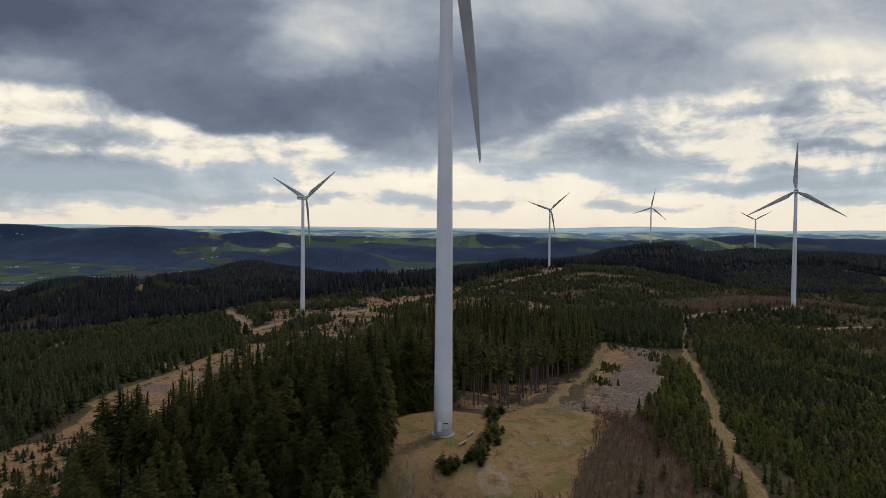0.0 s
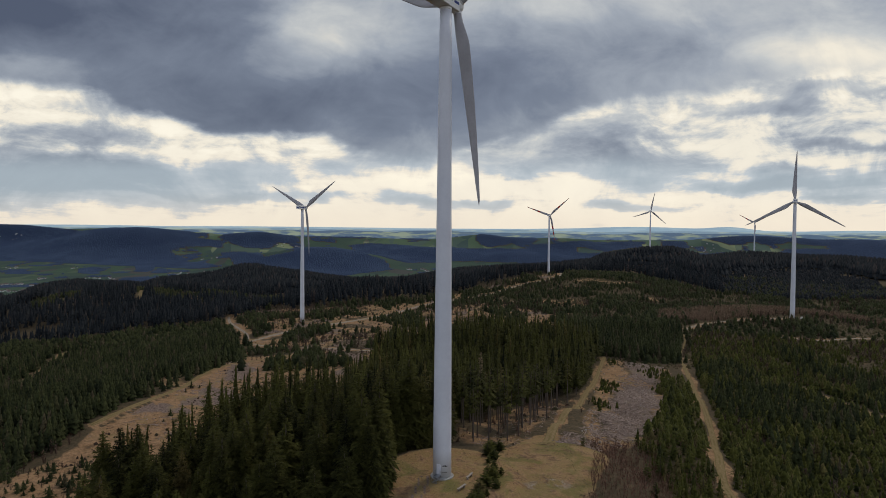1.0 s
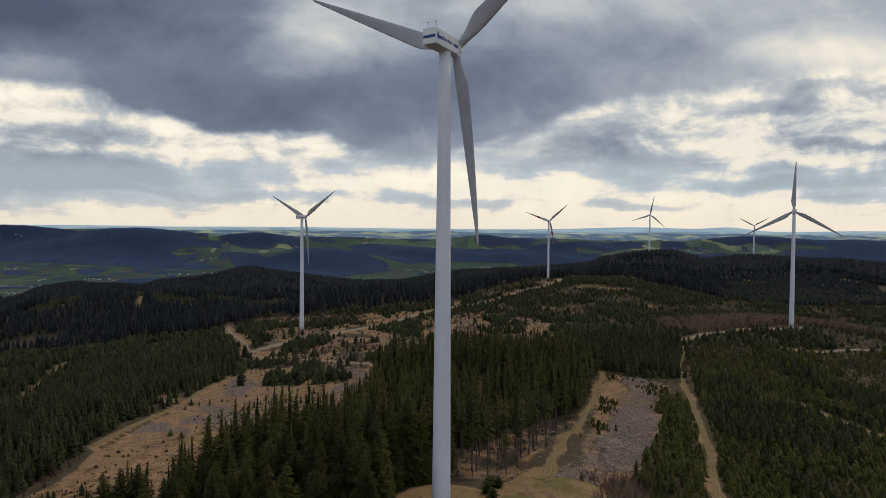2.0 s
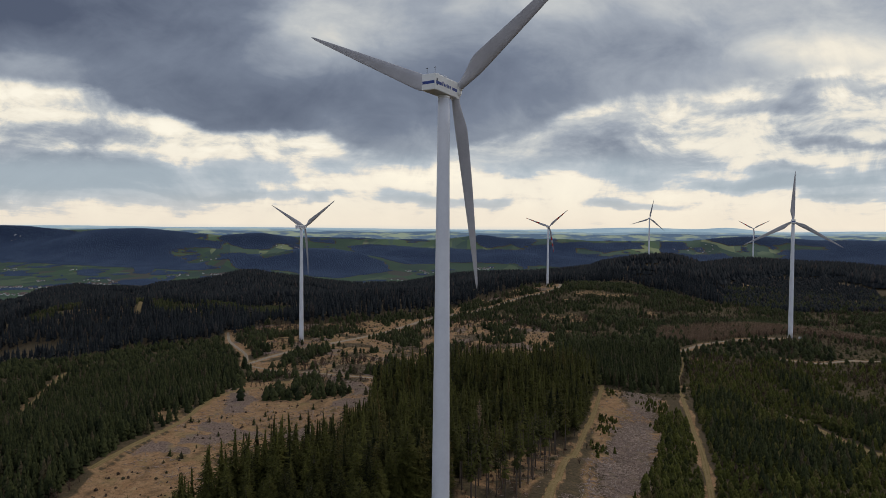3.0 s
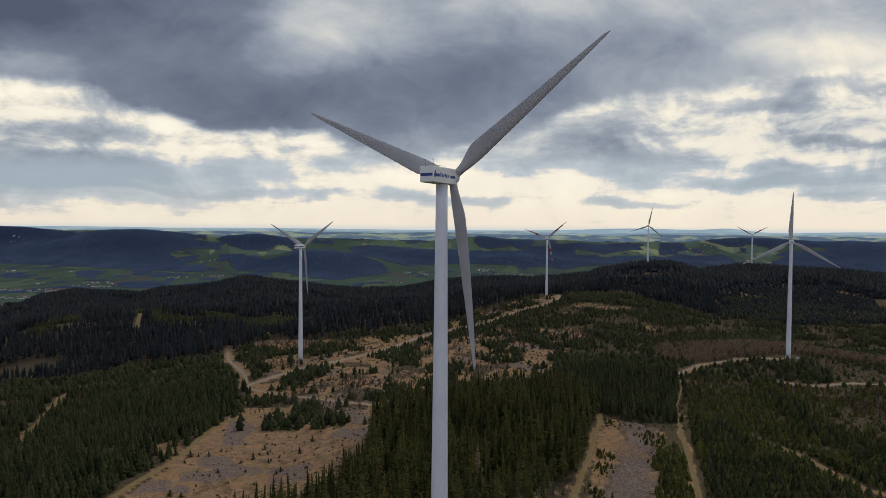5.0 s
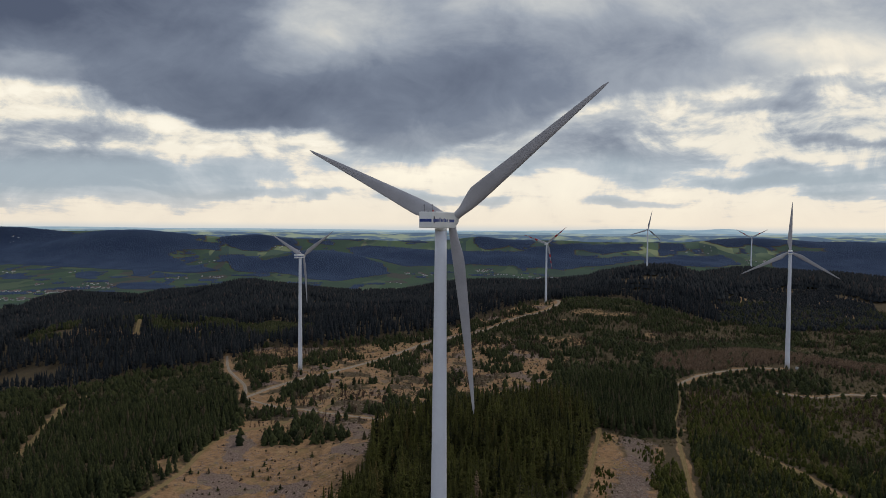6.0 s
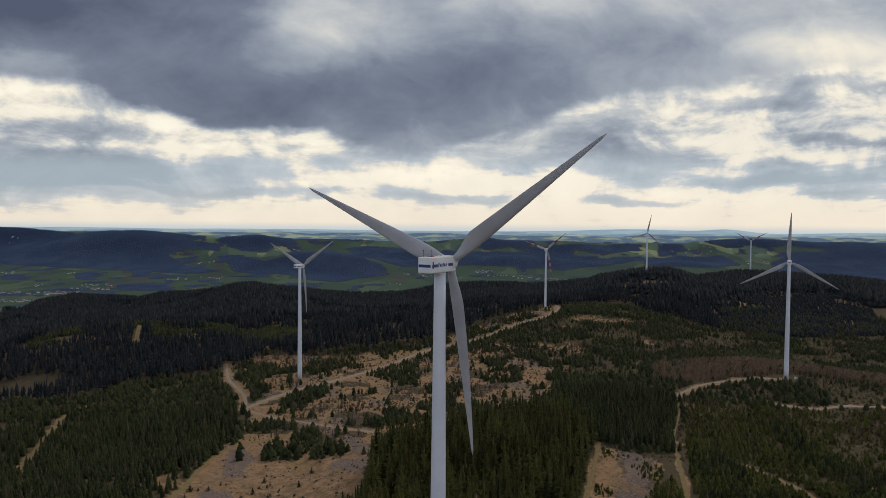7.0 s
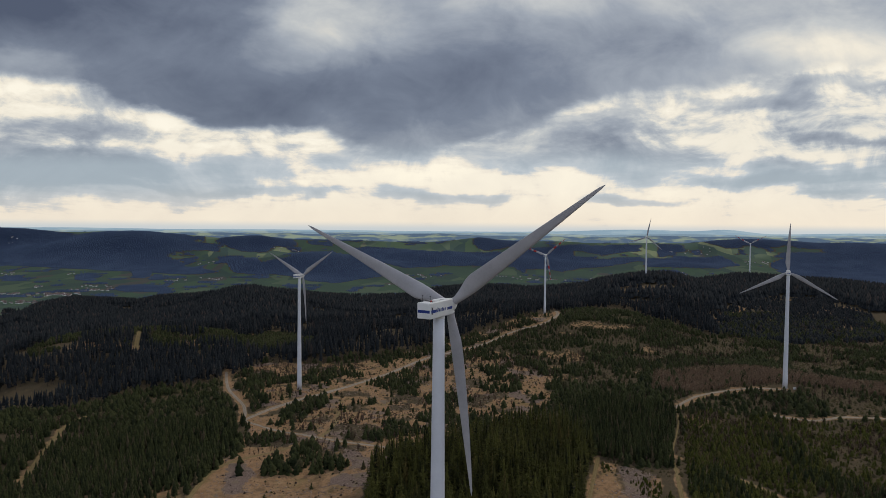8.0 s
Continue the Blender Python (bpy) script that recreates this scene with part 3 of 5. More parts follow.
FAR_WOODS_EAST = [
    [(10, 4310), (290, 4290), (550, 4320), (730, 4380), (1020, 4420), (1350, 4520), (1580, 4530), (1530, 4380), (1270, 4310), (1030, 4320), (1000, 4260), (1240, 4170), (1490, 4250), (1440, 4110), (1180, 3950), (990, 3910), (820, 3740), (640, 3810), (430, 3850), (10, 3900)],
    [(320, 4770), (480, 4770), (700, 4770), (770, 4460), (590, 4410), (360, 4320), (270, 4390)],
    [(1510, 4220), (1630, 4230), (2120, 4290), (2120, 4190), (2120, 4030), (1840, 3790), (1570, 3800), (1400, 3890)],
    [(1740, 4530), (1920, 4520), (1930, 4420), (1730, 4280), (1640, 4260)]]
FAR_WOODS_RIGHT = [
    [(2210, 4440), (2090, 4540), (2520, 4770), (2770, 4770), (3150, 4770), (3370, 4770), (3720, 4770), (4340, 4770), (2730, 2930), (2270, 3650), (2320, 3980), (2400, 4150), (2590, 4240), (2490, 4280), (2620, 4360), (2900, 4310), (2930, 4370), (2730, 4440), (2490, 4420)]]


def is_field(x, y):
    """Open farmland in the valley and on the far hills, against woods there."""
    wx, wy = x + 90 * (fbm(x, y, 150, 31) - 0.5), y + 90 * (fbm(x, y, 150, 37) - 0.62)
    ahead = y + 131
    crest = np.interp(x / np.maximum(ahead, 300), [c[0] for c in CREST], [c[1] for c in CREST])
    open_land = ahead > crest + 300 + 260 * (fbm(x, y, 120, 35, 4) - 0.4)
    for poly in FAR_WOODS_WEST + FAR_WOODS_MIDDLE + FAR_WOODS_EAST + FAR_WOODS_RIGHT:
        open_land &= ~inside(wx, wy, poly)
    return open_land & (fbm(x, y, 110, 33, 4) < 0.69)


def within(x, y, poly, edge=1.6):
    """1 inside the polygon, 0 outside, with a soft border."""
    d = off_line(x, y, poly + poly[:1])
    return soft(np.where(inside(x, y, poly), d, -d), -edge, edge)


def cover_of(x, y):
    """Shares of dry grass, brushwood and gravel at each place."""
    wx, wy = x + 6 * (fbm(x, y, 14, 41) - 0.5), y + 6 * (fbm(x, y, 14, 43) - 0.5)
    r = np.hypot(x, y)
    felled = np.maximum.reduce([within(wx, wy, FELLED, 5), within(wx, wy, FELLED_BACK, 5), within(wx, wy, STRIP, 3)])
    dry = felled * (0.80 - (0.25 + 0.35 * soft(y, 230, 290)) * soft(fbm(x, y, 18, 61, 4), 0.50, 0.60))
    yard = np.maximum(within(wx, wy, PAD), within(wx, wy, HARDSTAND))
    dry = np.maximum(dry, yard)
    dry = np.maximum(dry, 0.58 * within(wx, wy, OPEN_STAND, 3) * soft(fbm(x, y, 7, 155, 4), 0.30, 0.55))
    scrub = (r > 230) * (y < 1100) * soft(-x, -330, -240) * soft(fbm(x, y, 40, 47, 4), 0.60, 0.72) * ~inside(x, y, WOOD_EDGE)
    dry = np.maximum(dry, 0.60 * scrub * (1 - 0.6 * soft(-x, 165, 215)))
    dry = np.maximum(dry, 0.34 * (r > 200) * (y < 1000) * soft(fbm(x, y, 90, 49), 0.40, 0.6) * ~inside(x, y, WOOD_EDGE))
    dry = np.maximum(dry, 0.72 * within(wx, wy, GLADE, 20) * soft(fbm(x, y, 45, 157, 4), 0.46, 0.60))
    dry = np.maximum(dry, 0.50 * np.maximum(0.7 * within(wx, wy, GLADE, 20), 0.84 * within(wx, wy, GLADE_EAST, 25)))
    dry = np.maximum(dry, within(wx, wy, SLOPE_EAST, 20) * (0.12 + 0.5 * soft(fbm(x, y * 2.5, 60, 63, 4), 0.5, 0.66)))
    litter = within(wx, wy, BRASH, 4)
    turf = soft(fbm(x, y, 20, 53, 4) + 0.10 * soft(60 - off_line(x, y, GRASS_TRACK), 36, 58), 0.50, 0.62)
    dry = np.maximum(dry, litter * turf * 0.62)
    swath = soft(9 + 12 * (fbm(x, y, 16, 159, 4) - 0.5) - off_line(x, y, SWATH), -4, 6)
    dry = np.maximum(dry, litter * (1 - swath) * 0.66)
    brash = litter * swath * (1 - 0.6 * turf) * (1 - yard)
    brash = np.maximum(brash, 0.85 * felled * soft(fbm(x, y, 24, 59, 4), 0.60, 0.66) * (1 - yard) * soft(y, 90, 160))
    road = np.zeros(x.shape)
    for line, wide in ((ROAD, 2.4), (ROAD_WEST, 2.0), (ROAD_SOUTH, 2.0), (ROAD_EAST, 2.2), (ROAD_LOW, 2.0)):
        dry = np.maximum(dry, 0.8 * (1 - soft(off_line(wx, wy, line), wide * 1.2, wide * 2.6)))
    for line, wide in ((GRASS_TRACK, 1.6), (GRASS_PATH, 1.7), (WEST_TRACK, 2.4), (STRIP_TRACK, 1.8), (BANK_TRACK, 2.4)):
        d = off_line(wx, wy, line)
        dry = np.maximum(dry, 0.6 * (1 - soft(d, wide, wide * 2.0)))
        brash = brash * soft(d, wide, wide * 2)
    d = off_line(x, y, WHEELS)
    brash = np.maximum(brash, 0.75 * (1 - soft(np.abs(d - 0.95), 0.15, 0.6)))
    spot = np.maximum.reduce([1 - np.hypot((wx - 23) / 10, (wy + 1) / 7), 1 - np.hypot((wx - 9) / 6, (wy + 21) / 13), 1 - np.hypot((wx - 16) / 6, (wy + 12) / 6)])
    road = np.maximum(road, 0.54 * soft(spot, 0.0, 0.6) * soft(fbm(x, y, 4, 67, 4), 0.32, 0.62))
    return dry, brash, road, yard


def mesh_of(name, verts, faces, mat, second=None, which=None):
    """A mesh from arrays: triangles or quads in one array."""
    me = bpy.data.meshes.new(name)
    n, k = faces.shape
    me.vertices.add(len(verts))
    me.vertices.foreach_set("co", np.ascontiguousarray(verts, np.float32).ravel())
    me.loops.add(n * k)
    me.loops.foreach_set("vertex_index", np.ascontiguousarray(faces, np.int32).ravel())
    me.polygons.add(n)
    me.polygons.foreach_set("loop_start", np.arange(0, n * k, k, dtype=np.int32))
    me.update(calc_edges=True)
    me.materials.append(mat)
    if second is not None:
        me.materials.append(second)
        me.polygons.foreach_set("material_index", np.ascontiguousarray(which, np.int32))
    return me


# ---- ground: one sheet, fine underfoot of the camera and coarse far off ----
def ground_sheet():
    fine = np.radians(np.arange(-44, 44.01, 0.3))
    rest = np.radians(np.arange(46, 314, 4.0))
    ang = np.concatenate([fine, rest])
    rad = np.concatenate([[0.05], np.arange(4, 70, 8.0), np.geomspace(72, 700, 210), np.geomspace(708, 2000, 80), np.linspace(2015, 4990, 190)])
    a, r = np.meshgrid(ang, rad)
    r = r * np.where(np.cos(a) > 0.6, 0.985 / np.maximum(np.cos(a), 0.6), 1.2) ** soft(r, 800, 4900)
    x, y = r * np.sin(a), -130 + r * np.cos(a)
    z = height(x, y)
    m, n = z.shape
    i, j = np.meshgrid(np.arange(m - 1), np.arange(n), indexing="ij")
    k = (j + 1) % n
    quads = np.stack([i * n + j, (i + 1) * n + j, (i + 1) * n + k, i * n + k], -1).reshape(-1, 4)[:, ::-1]
    me = mesh_of("ground", np.stack([x, y, z], -1).reshape(-1, 3), quads, GROUND)
    dry, brash, road, yard = cover_of(x.ravel(), y.ravel())
    colour = np.stack([dry, brash, road, yard], -1).astype(np.float32)
    me.attributes.new("cover", "FLOAT_COLOR", "POINT").data.foreach_set("color", colour.ravel())
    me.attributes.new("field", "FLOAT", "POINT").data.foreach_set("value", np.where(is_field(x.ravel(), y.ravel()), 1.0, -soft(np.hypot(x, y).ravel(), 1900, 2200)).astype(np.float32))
    me.polygons.foreach_set("use_smooth", np.ones(len(me.polygons), bool))
    return tagged(new("ground", me), "hilly ground of forest floor, dry grass, tracks and valley meadows", "ground", kind="structure")


ground_sheet()


def track(name, line, wide, mat, label, seed):
    """A ribbon laid along the ground, its width uneven."""
    pts = [Vector((*p, 0)) for p in line]
    way = []
    for k in range(len(pts) - 1):
        p0, p1, p2, p3 = pts[max(k - 1, 0)], pts[k], pts[k + 1], pts[min(k + 2, len(pts) - 1)]
        n = max(2, int((p2 - p1).length / 2.5))
        for i in range(n):
            t = i / n
            way.append(0.5 * ((2 * p1) + (p2 - p0) * t + (2 * p0 - 5 * p1 + 4 * p2 - p3) * t * t + (3 * p1 - p0 - 3 * p2 + p3) * t ** 3))
    way = np.array([(p.x, p.y) for p in way] + [line[-1]])
    go = np.gradient(way, axis=0)
    go /= np.linalg.norm(go, axis=1)[:, None]
    side = np.stack([-go[:, 1], go[:, 0]], -1)
    rows = []
    for f in (-1.0, -0.45, 0.0, 0.45, 1.0):
        w = wide * f * (0.8 + 0.5 * vnoise(way[:, 0] + 40 * f, way[:, 1], 7, seed))
        x, y = way[:, 0] + side[:, 0] * w, way[:, 1] + side[:, 1] * w
        rows.append(np.stack([x, y, height(x, y) + 0.14 - 0.10 * abs(f)], -1))
    verts = np.stack(rows, 1).reshape(-1, 3)
    i, j = np.meshgrid(np.arange(len(way) - 1), np.arange(4), indexing="ij")
    faces = np.stack([i * 5 + j, (i + 1) * 5 + j, (i + 1) * 5 + j + 1, i * 5 + j + 1], -1).reshape(-1, 4)[:, ::-1]
    me = mesh_of(name, verts, faces, mat)
    me.attributes.new("across", "FLOAT", "POINT").data.foreach_set("value", np.tile(np.array([-1, -0.45, 0, 0.45, 1], np.float32), len(way)))
    me.polygons.foreach_set("use_smooth", np.ones(len(me.polygons), bool))
    tagged(new(name, me), label, "track", kind="structure")


track("road", ROAD, 2.3, GRAVEL_TRACK, "pale gravel forest road along the clearing", 1)
track("road", ROAD_WEST, 1.4, GRAVEL_TRACK, "gravel forest road branching off", 2)
track("road", ROAD_SOUTH, 1.3, GRAVEL_TRACK, "gravel forest road below the clearing", 3)
track("road", ROAD_EAST, 1.7, GRAVEL_TRACK, "gravel road to the turbine above the plantation", 4)
track("road", ROAD_LOW, 1.7, GRAVEL_TRACK, "gravel road across the young spruces", 5)
track("path", GRASS_TRACK, 1.2, GRASSY_TRACK, "dry grassy track beside the brushwood clearing", 6)
track("path", GRASS_PATH, 1.1, GRASSY_TRACK, "dry grassy path through the plantation", 7)
track("path", PATH_ON, 0.6, GRASSY_TRACK, "narrow grassy path between the thickets", 8)
track("path", STRIP_TRACK, 1.5, GRASSY_TRACK, "grassy wheel track along the mown strip", 9)
track("path", GLADE_TRACK, 2.6, GRASSY_TRACK, "pale track across the overgrown glade", 12)
track("path", BANK_TRACK, 1.6, GRASSY_TRACK, "bare sandy track across the young plantation", 11)
track("path", WEST_TRACK, 1.8, GRASSY_TRACK, "grassy track between the young woods", 10)


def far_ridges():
    """Glowing sheets painted as pale ridges, one behind another at the edge of sight."""
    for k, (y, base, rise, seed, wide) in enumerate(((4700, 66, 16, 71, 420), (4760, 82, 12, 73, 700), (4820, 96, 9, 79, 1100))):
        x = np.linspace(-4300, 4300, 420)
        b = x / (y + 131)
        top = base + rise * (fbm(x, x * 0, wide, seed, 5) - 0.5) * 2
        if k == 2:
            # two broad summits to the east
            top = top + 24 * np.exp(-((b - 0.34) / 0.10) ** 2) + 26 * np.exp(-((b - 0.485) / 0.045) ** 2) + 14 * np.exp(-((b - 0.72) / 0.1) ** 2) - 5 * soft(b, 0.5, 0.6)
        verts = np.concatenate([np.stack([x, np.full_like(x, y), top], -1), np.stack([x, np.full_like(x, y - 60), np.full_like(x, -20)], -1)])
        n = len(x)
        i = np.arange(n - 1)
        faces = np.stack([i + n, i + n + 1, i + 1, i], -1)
        tagged(new("backdrop", mesh_of("backdrop", verts, faces, DISTANCE[k])), "glowing backdrop painted as pale blue hazy hills on the horizon", "hills", kind="structure")


far_ridges()


# ---- building blocks for things ----
def part(name, bm, mat, parent, label="", smooth=False):
    """Links a bmesh as one mesh object under a thing or under a part."""
    me = bpy.data.meshes.new(name)
    bmesh.ops.recalc_face_normals(bm, faces=bm.faces)
    bm.to_mesh(me)
    bm.free()
    me.materials.append(mat)
    if smooth:
        me.polygons.foreach_set("use_smooth", np.ones(len(me.polygons), bool))
    ob = new(name, me)
    ob.parent = parent
    return tagged(ob, label) if label else ob


def rings(bm, loops, close=True, cap=True):
    """Skins a row of vertex rings."""
    made = [[bm.verts.new(p) for p in ring] for ring in loops]
    for a, b in zip(made, made[1:]):
        n = len(a)
        for k in range(n if close else n - 1):
            bm.faces.new((a[k], a[(k + 1) % n], b[(k + 1) % n], b[k]))
    if cap:
        bm.faces.new(made[0][::-1])
        bm.faces.new(made[-1])
    return bm


def lathe(profile, sides=32, bm=None):
    bm = bm or bmesh.new()
    return rings(bm, [[(r * math.cos(2 * math.pi * k / sides), r * math.sin(2 * math.pi * k / sides), z) for k in range(sides)] for r, z in profile])


def box(size, at=(0, 0, 0), bevel=0.0, m=None, bm=None, segments=2):
    bm = bm or bmesh.new()
    geo = bmesh.ops.create_cube(bm, size=1.0, matrix=(m or Matrix()) @ Matrix.Translation(at) @ Matrix.Diagonal((*size, 1)))
    if bevel:
        edges = {e for v in geo["verts"] for e in v.link_edges}
        bmesh.ops.bevel(bm, geom=list(edges), offset=bevel, segments=segments, profile=0.6, affect="EDGES")
    return bm


def rod(a, b, radius, bm=None, sides=6, end=None):
    """A round bar from a to b."""
    bm = bm or bmesh.new()
    a, b = Vector(a), Vector(b)
    turn = (b - a).to_track_quat("Z", "Y").to_matrix()
    return rings(bm, [[c + turn @ Vector((r * math.cos(2 * math.pi * k / sides), r * math.sin(2 * math.pi * k / sides), 0)) for k in range(sides)]
                      for c, r in ((a, radius), (b, radius if end is None else end))])


def blade_shape(length, lo=0.0, hi=1.0, swell=0.0, stations=22, sides=16):
    """A twisted, tapering blade that points up z; its axis of rotation is y."""
    bm = bmesh.new()
    loops = []
    for i in range(stations + 1):
        s = lo + (hi - lo) * i / stations
        z = length * s
        blend = min(1.0, max(0.0, (s - 0.03) / 0.18))
        blend = blend * blend * (3 - 2 * blend)
        chord = (1 - blend) * 1.75 + blend * (3.55 * (1 - max(0, s - 0.2) / 0.8) ** 0.92 + 0.42)
        if s > 0.975:
            chord *= max(0.25, 1 - ((s - 0.975) / 0.025) ** 2 * 0.75)
        thick = (1 - blend) * 1.75 + blend * chord * (0.30 - 0.11 * s)
        twist = radians(24) * (1 - s) ** 2 * blend + radians(3)
        ring = []
        for k in range(sides):
            a = 2 * math.pi * k / sides
            c = math.cos(a)
            px = chord * (0.5 * c - 0.18 * blend)
            py = (thick / 2 + swell) * math.sin(a) * (1 if blend < 0.05 else (0.74 + 0.26 * c if c < 0 else 1.0) ** blend)
            px *= 1 + 2 * swell / max(chord, 0.1)
            ring.append((px * math.cos(twist) - py * math.sin(twist), px * math.sin(twist) + py * math.cos(twist) - 1.1 * s * s, z))
        loops.append(ring)
    return rings(bm, loops)


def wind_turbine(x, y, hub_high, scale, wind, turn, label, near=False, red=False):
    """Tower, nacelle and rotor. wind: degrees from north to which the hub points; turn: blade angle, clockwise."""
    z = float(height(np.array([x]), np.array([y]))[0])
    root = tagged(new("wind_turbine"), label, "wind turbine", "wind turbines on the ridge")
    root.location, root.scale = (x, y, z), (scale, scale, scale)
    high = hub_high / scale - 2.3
    sides = 48 if near else 20
    bm = lathe([(2.08 + (1.28 - 2.08) * s ** 1.1, high * s) for s in [k / 16 for k in range(17)]], sides)
    tower = part("tower", bm, TOWER_PAINT, root, "tapered white steel tower", True)
    for s in (0.2, 0.46, 0.73):
        r = 2.08 + (1.28 - 2.08) * s ** 1.1
        part("flange", lathe([(r - 0.01, high * s - 0.05), (r + 0.015, high * s - 0.04), (r + 0.015, high * s + 0.04), (r - 0.01, high * s + 0.05)], sides), TOWER_PAINT, tower)
    part("foundation", lathe([(2.6, -0.6), (2.6, 0.16), (2.5, 0.24), (2.2, 0.25)], sides), CONCRETE, root, "round concrete foundation rim")
    head = Matrix.Translation((0, 0, high)) @ pose(0, 0, 0, 0, 0, -wind)
    # nacelle body: a bevelled box, its nose drawn in towards the hub
    bm = box((3.5, 10.0, 3.75), (0, -1.35, 2.05))
    bm.verts.ensure_lookup_table()
    for w in bm.verts:
        if w.co.y > 0:
            w.co.x *= 0.86
            w.co.z = 2.05 + (w.co.z - 2.05) * (0.90 if w.co.z < 2 else 0.98)
        else:
            w.co.z += 0.18 if w.co.z < 2 else -0.12
            w.co.x *= 0.97
    bmesh.ops.bevel(bm, geom=list(bm.edges), offset=0.22, segments=4, profile=0.6, affect="EDGES")
    top = body = part("nacelle", bm, NACELLE_PAINT, root, "white nacelle housing with rounded edges", True)
    top.matrix_basis = head
    part("yaw_ring", lathe([(1.28, -0.25), (1.33, -0.2), (1.33, 0.25), (1.28, 0.3)], sides), NACELLE_PAINT, top)
    spans = ((-4.85, 2.3), (2.15, 2.2)) if near else ((-1.4, 9.2),)
    for mid, long in spans:
        part("stripe", box((0.03, long, 0.62), m=pose(1.735 - 0.0235 * (mid + 6.35), mid, 1.95, 0, 0, 1.35)), BLUE_PAINT, body, "blue band along the side")
    part("stripe", box((0.03, 9.2, 0.62), m=pose(-1.735 + 0.0235 * 4.95, -1.4, 1.95, 0, 0, -1.35)), BLUE_PAINT, body, "blue band along the side")
    part("stripe", box((3.0, 0.03, 0.62), (0, -6.36, 1.95)), BLUE_PAINT, body, "blue band across the rear")
    if near:
        # plain slanted bars where the maker's mark stands
        for k, (mid, tall, wide) in enumerate(((-3.2, 0.95, 0.42), (-2.5, 0.66, 0.40), (-1.85, 0.66, 0.40), (-1.2, 0.82, 0.26), (-0.65, 0.66, 0.42), (0.02, 0.66, 0.42))):
            m = pose(1.742 - 0.0235 * (mid + 6.35), mid, 1.98 + (tall - 0.66) / 2, 0, 0, 1.35) @ pose(0, 0, 0, -12, 0, 0)
            part("mark", box((0.03, wide, tall), m=m), BLUE_PAINT, body, "plain blue bar of the painted mark")
    if near:
        part("hatch", box((1.5, 1.9, 0.09), (0.2, -1.2, 3.9), 0.03), NACELLE_PAINT, top, "raised roof hatch")
        part("hatch", box((1.2, 1.1, 0.07), (0.1, 1.1, 3.93), 0.03), NACELLE_PAINT, top)
        for px in (-1.0, 1.0):
            bm = rod((px, -5.3, 3.6), (px, -5.3, 5.2), 0.045)
            rod((px - 0.25, -5.3, 5.2), (px + 0.25, -5.3, 5.2), 0.035, bm)
            bmesh.ops.create_uvsphere(bm, u_segments=8, v_segments=5, radius=0.1, matrix=Matrix.Translation((px, -5.3, 5.28)))
            part("wind_gauge", bm, DARK_METAL, top, "thin mast with wind gauge")
        part("beacon", lathe([(0.16, 0), (0.16, 0.34), (0.1, 0.42)], 12), RED_PAINT, top).location = (0.55, -4.2, 3.78)
        for px in (-1.35, 1.35):
            bm = rod((px, -5.0, 4.0), (px, -0.4, 4.15), 0.03)
            for py in (-5.0, -3.4, -1.9, -0.4):
                rod((px, py, 3.7), (px, py, 4.12), 0.03, bm)
            part("roof_rail", bm, GALVANISED, top)
        part("vent", box((0.03, 0.5, 1.5), (1.69, -5.55, 2.1), 0.01), DARK_METAL, top, "dark vent slot near the rear edge")
        part("cooler", box((1.6, 0.9, 0.16), (-0.5, -3.2, 3.86), 0.03), DARK_METAL, top)
    tilt = pose(0, 4.35, 2.15, 5, 0, 0)
    bm = bmesh.new()
    prof = [(1.45, -0.75), (1.55, -0.4), (1.58, 0.5), (1.45, 1.2), (1.05, 1.75), (0.5, 2.02), (0.12, 2.1)]
    rings(bm, [[(r * math.cos(2 * math.pi * k / 24), d, r * math.sin(2 * math.pi * k / 24)) for k in range(24)] for r, d in prof])
    part("spinner", bm, NACELLE_PAINT, root, "rounded white hub cover", True).matrix_basis = head @ tilt
    for k in range(3):
        m = pose(0, 0.35, 0, 0, turn + 120 * k, 0)
        arm = part("blade", blade_shape(45.0, stations=36 if near else 24, sides=16 if near else 12), BLADE_PAINT, root, "long twisted grey-white blade", True)
        arm.matrix_basis = head @ tilt @ m
        bm = bmesh.new()
        rings(bm, [[(0.97 * math.cos(2 * math.pi * j / 20), 0.97 * math.sin(2 * math.pi * j / 20), h) for j in range(20)] for h in (1.2, 1.75)])
        part("root_collar", bm, NACELLE_PAINT, arm)
        if red:
            for lo, hi in ((0.42, 0.54), (0.66, 0.78), (0.90, 0.99)):
                part("red_band", blade_shape(45.0, lo, hi, 0.03, 5), RED_PAINT, arm, "red warning band")
    if near:
        # door, steps and markings at the foot
        a0 = radians(-112)
        out = Vector((math.cos(a0), math.sin(a0), 0))
        face = Matrix.Translation(out * 2.05) @ pose(0, 0, 0, 0, 0, -112 + 90)
        part("door", box((0.95, 0.12, 2.2), (0, 0, 2.2), 0.08, face), TOWER_PAINT, root, "oval steel access door")
        bm = box((1.3, 1.2, 0.06), (0, -0.6, 1.05), 0, face)
        for k in range(5):
            box((1.0, 0.26, 0.04), (0, -1.3 - 0.24 * k, 0.86 - 0.2 * k), 0, face, bm)
        part("steps", bm, GALVANISED, root, "galvanised steps up to the door")
        bm = bmesh.new()
        for px in (-0.6, 0.6):
            rod(face @ Vector((px, 0, 2.05)), face @ Vector((px, -1.2, 2.05)), 0.03, bm)
            rod(face @ Vector((px, -1.2, 2.05)), face @ Vector((px, -2.4, 1.0)), 0.03, bm)
            for py, h0, h1 in ((-0.1, 0, 2.05), (-1.2, 0, 2.05), (-2.4, -0.1, 1.0)):
                rod(face @ Vector((px, py, h0)), face @ Vector((px, py, h1)), 0.03, bm)
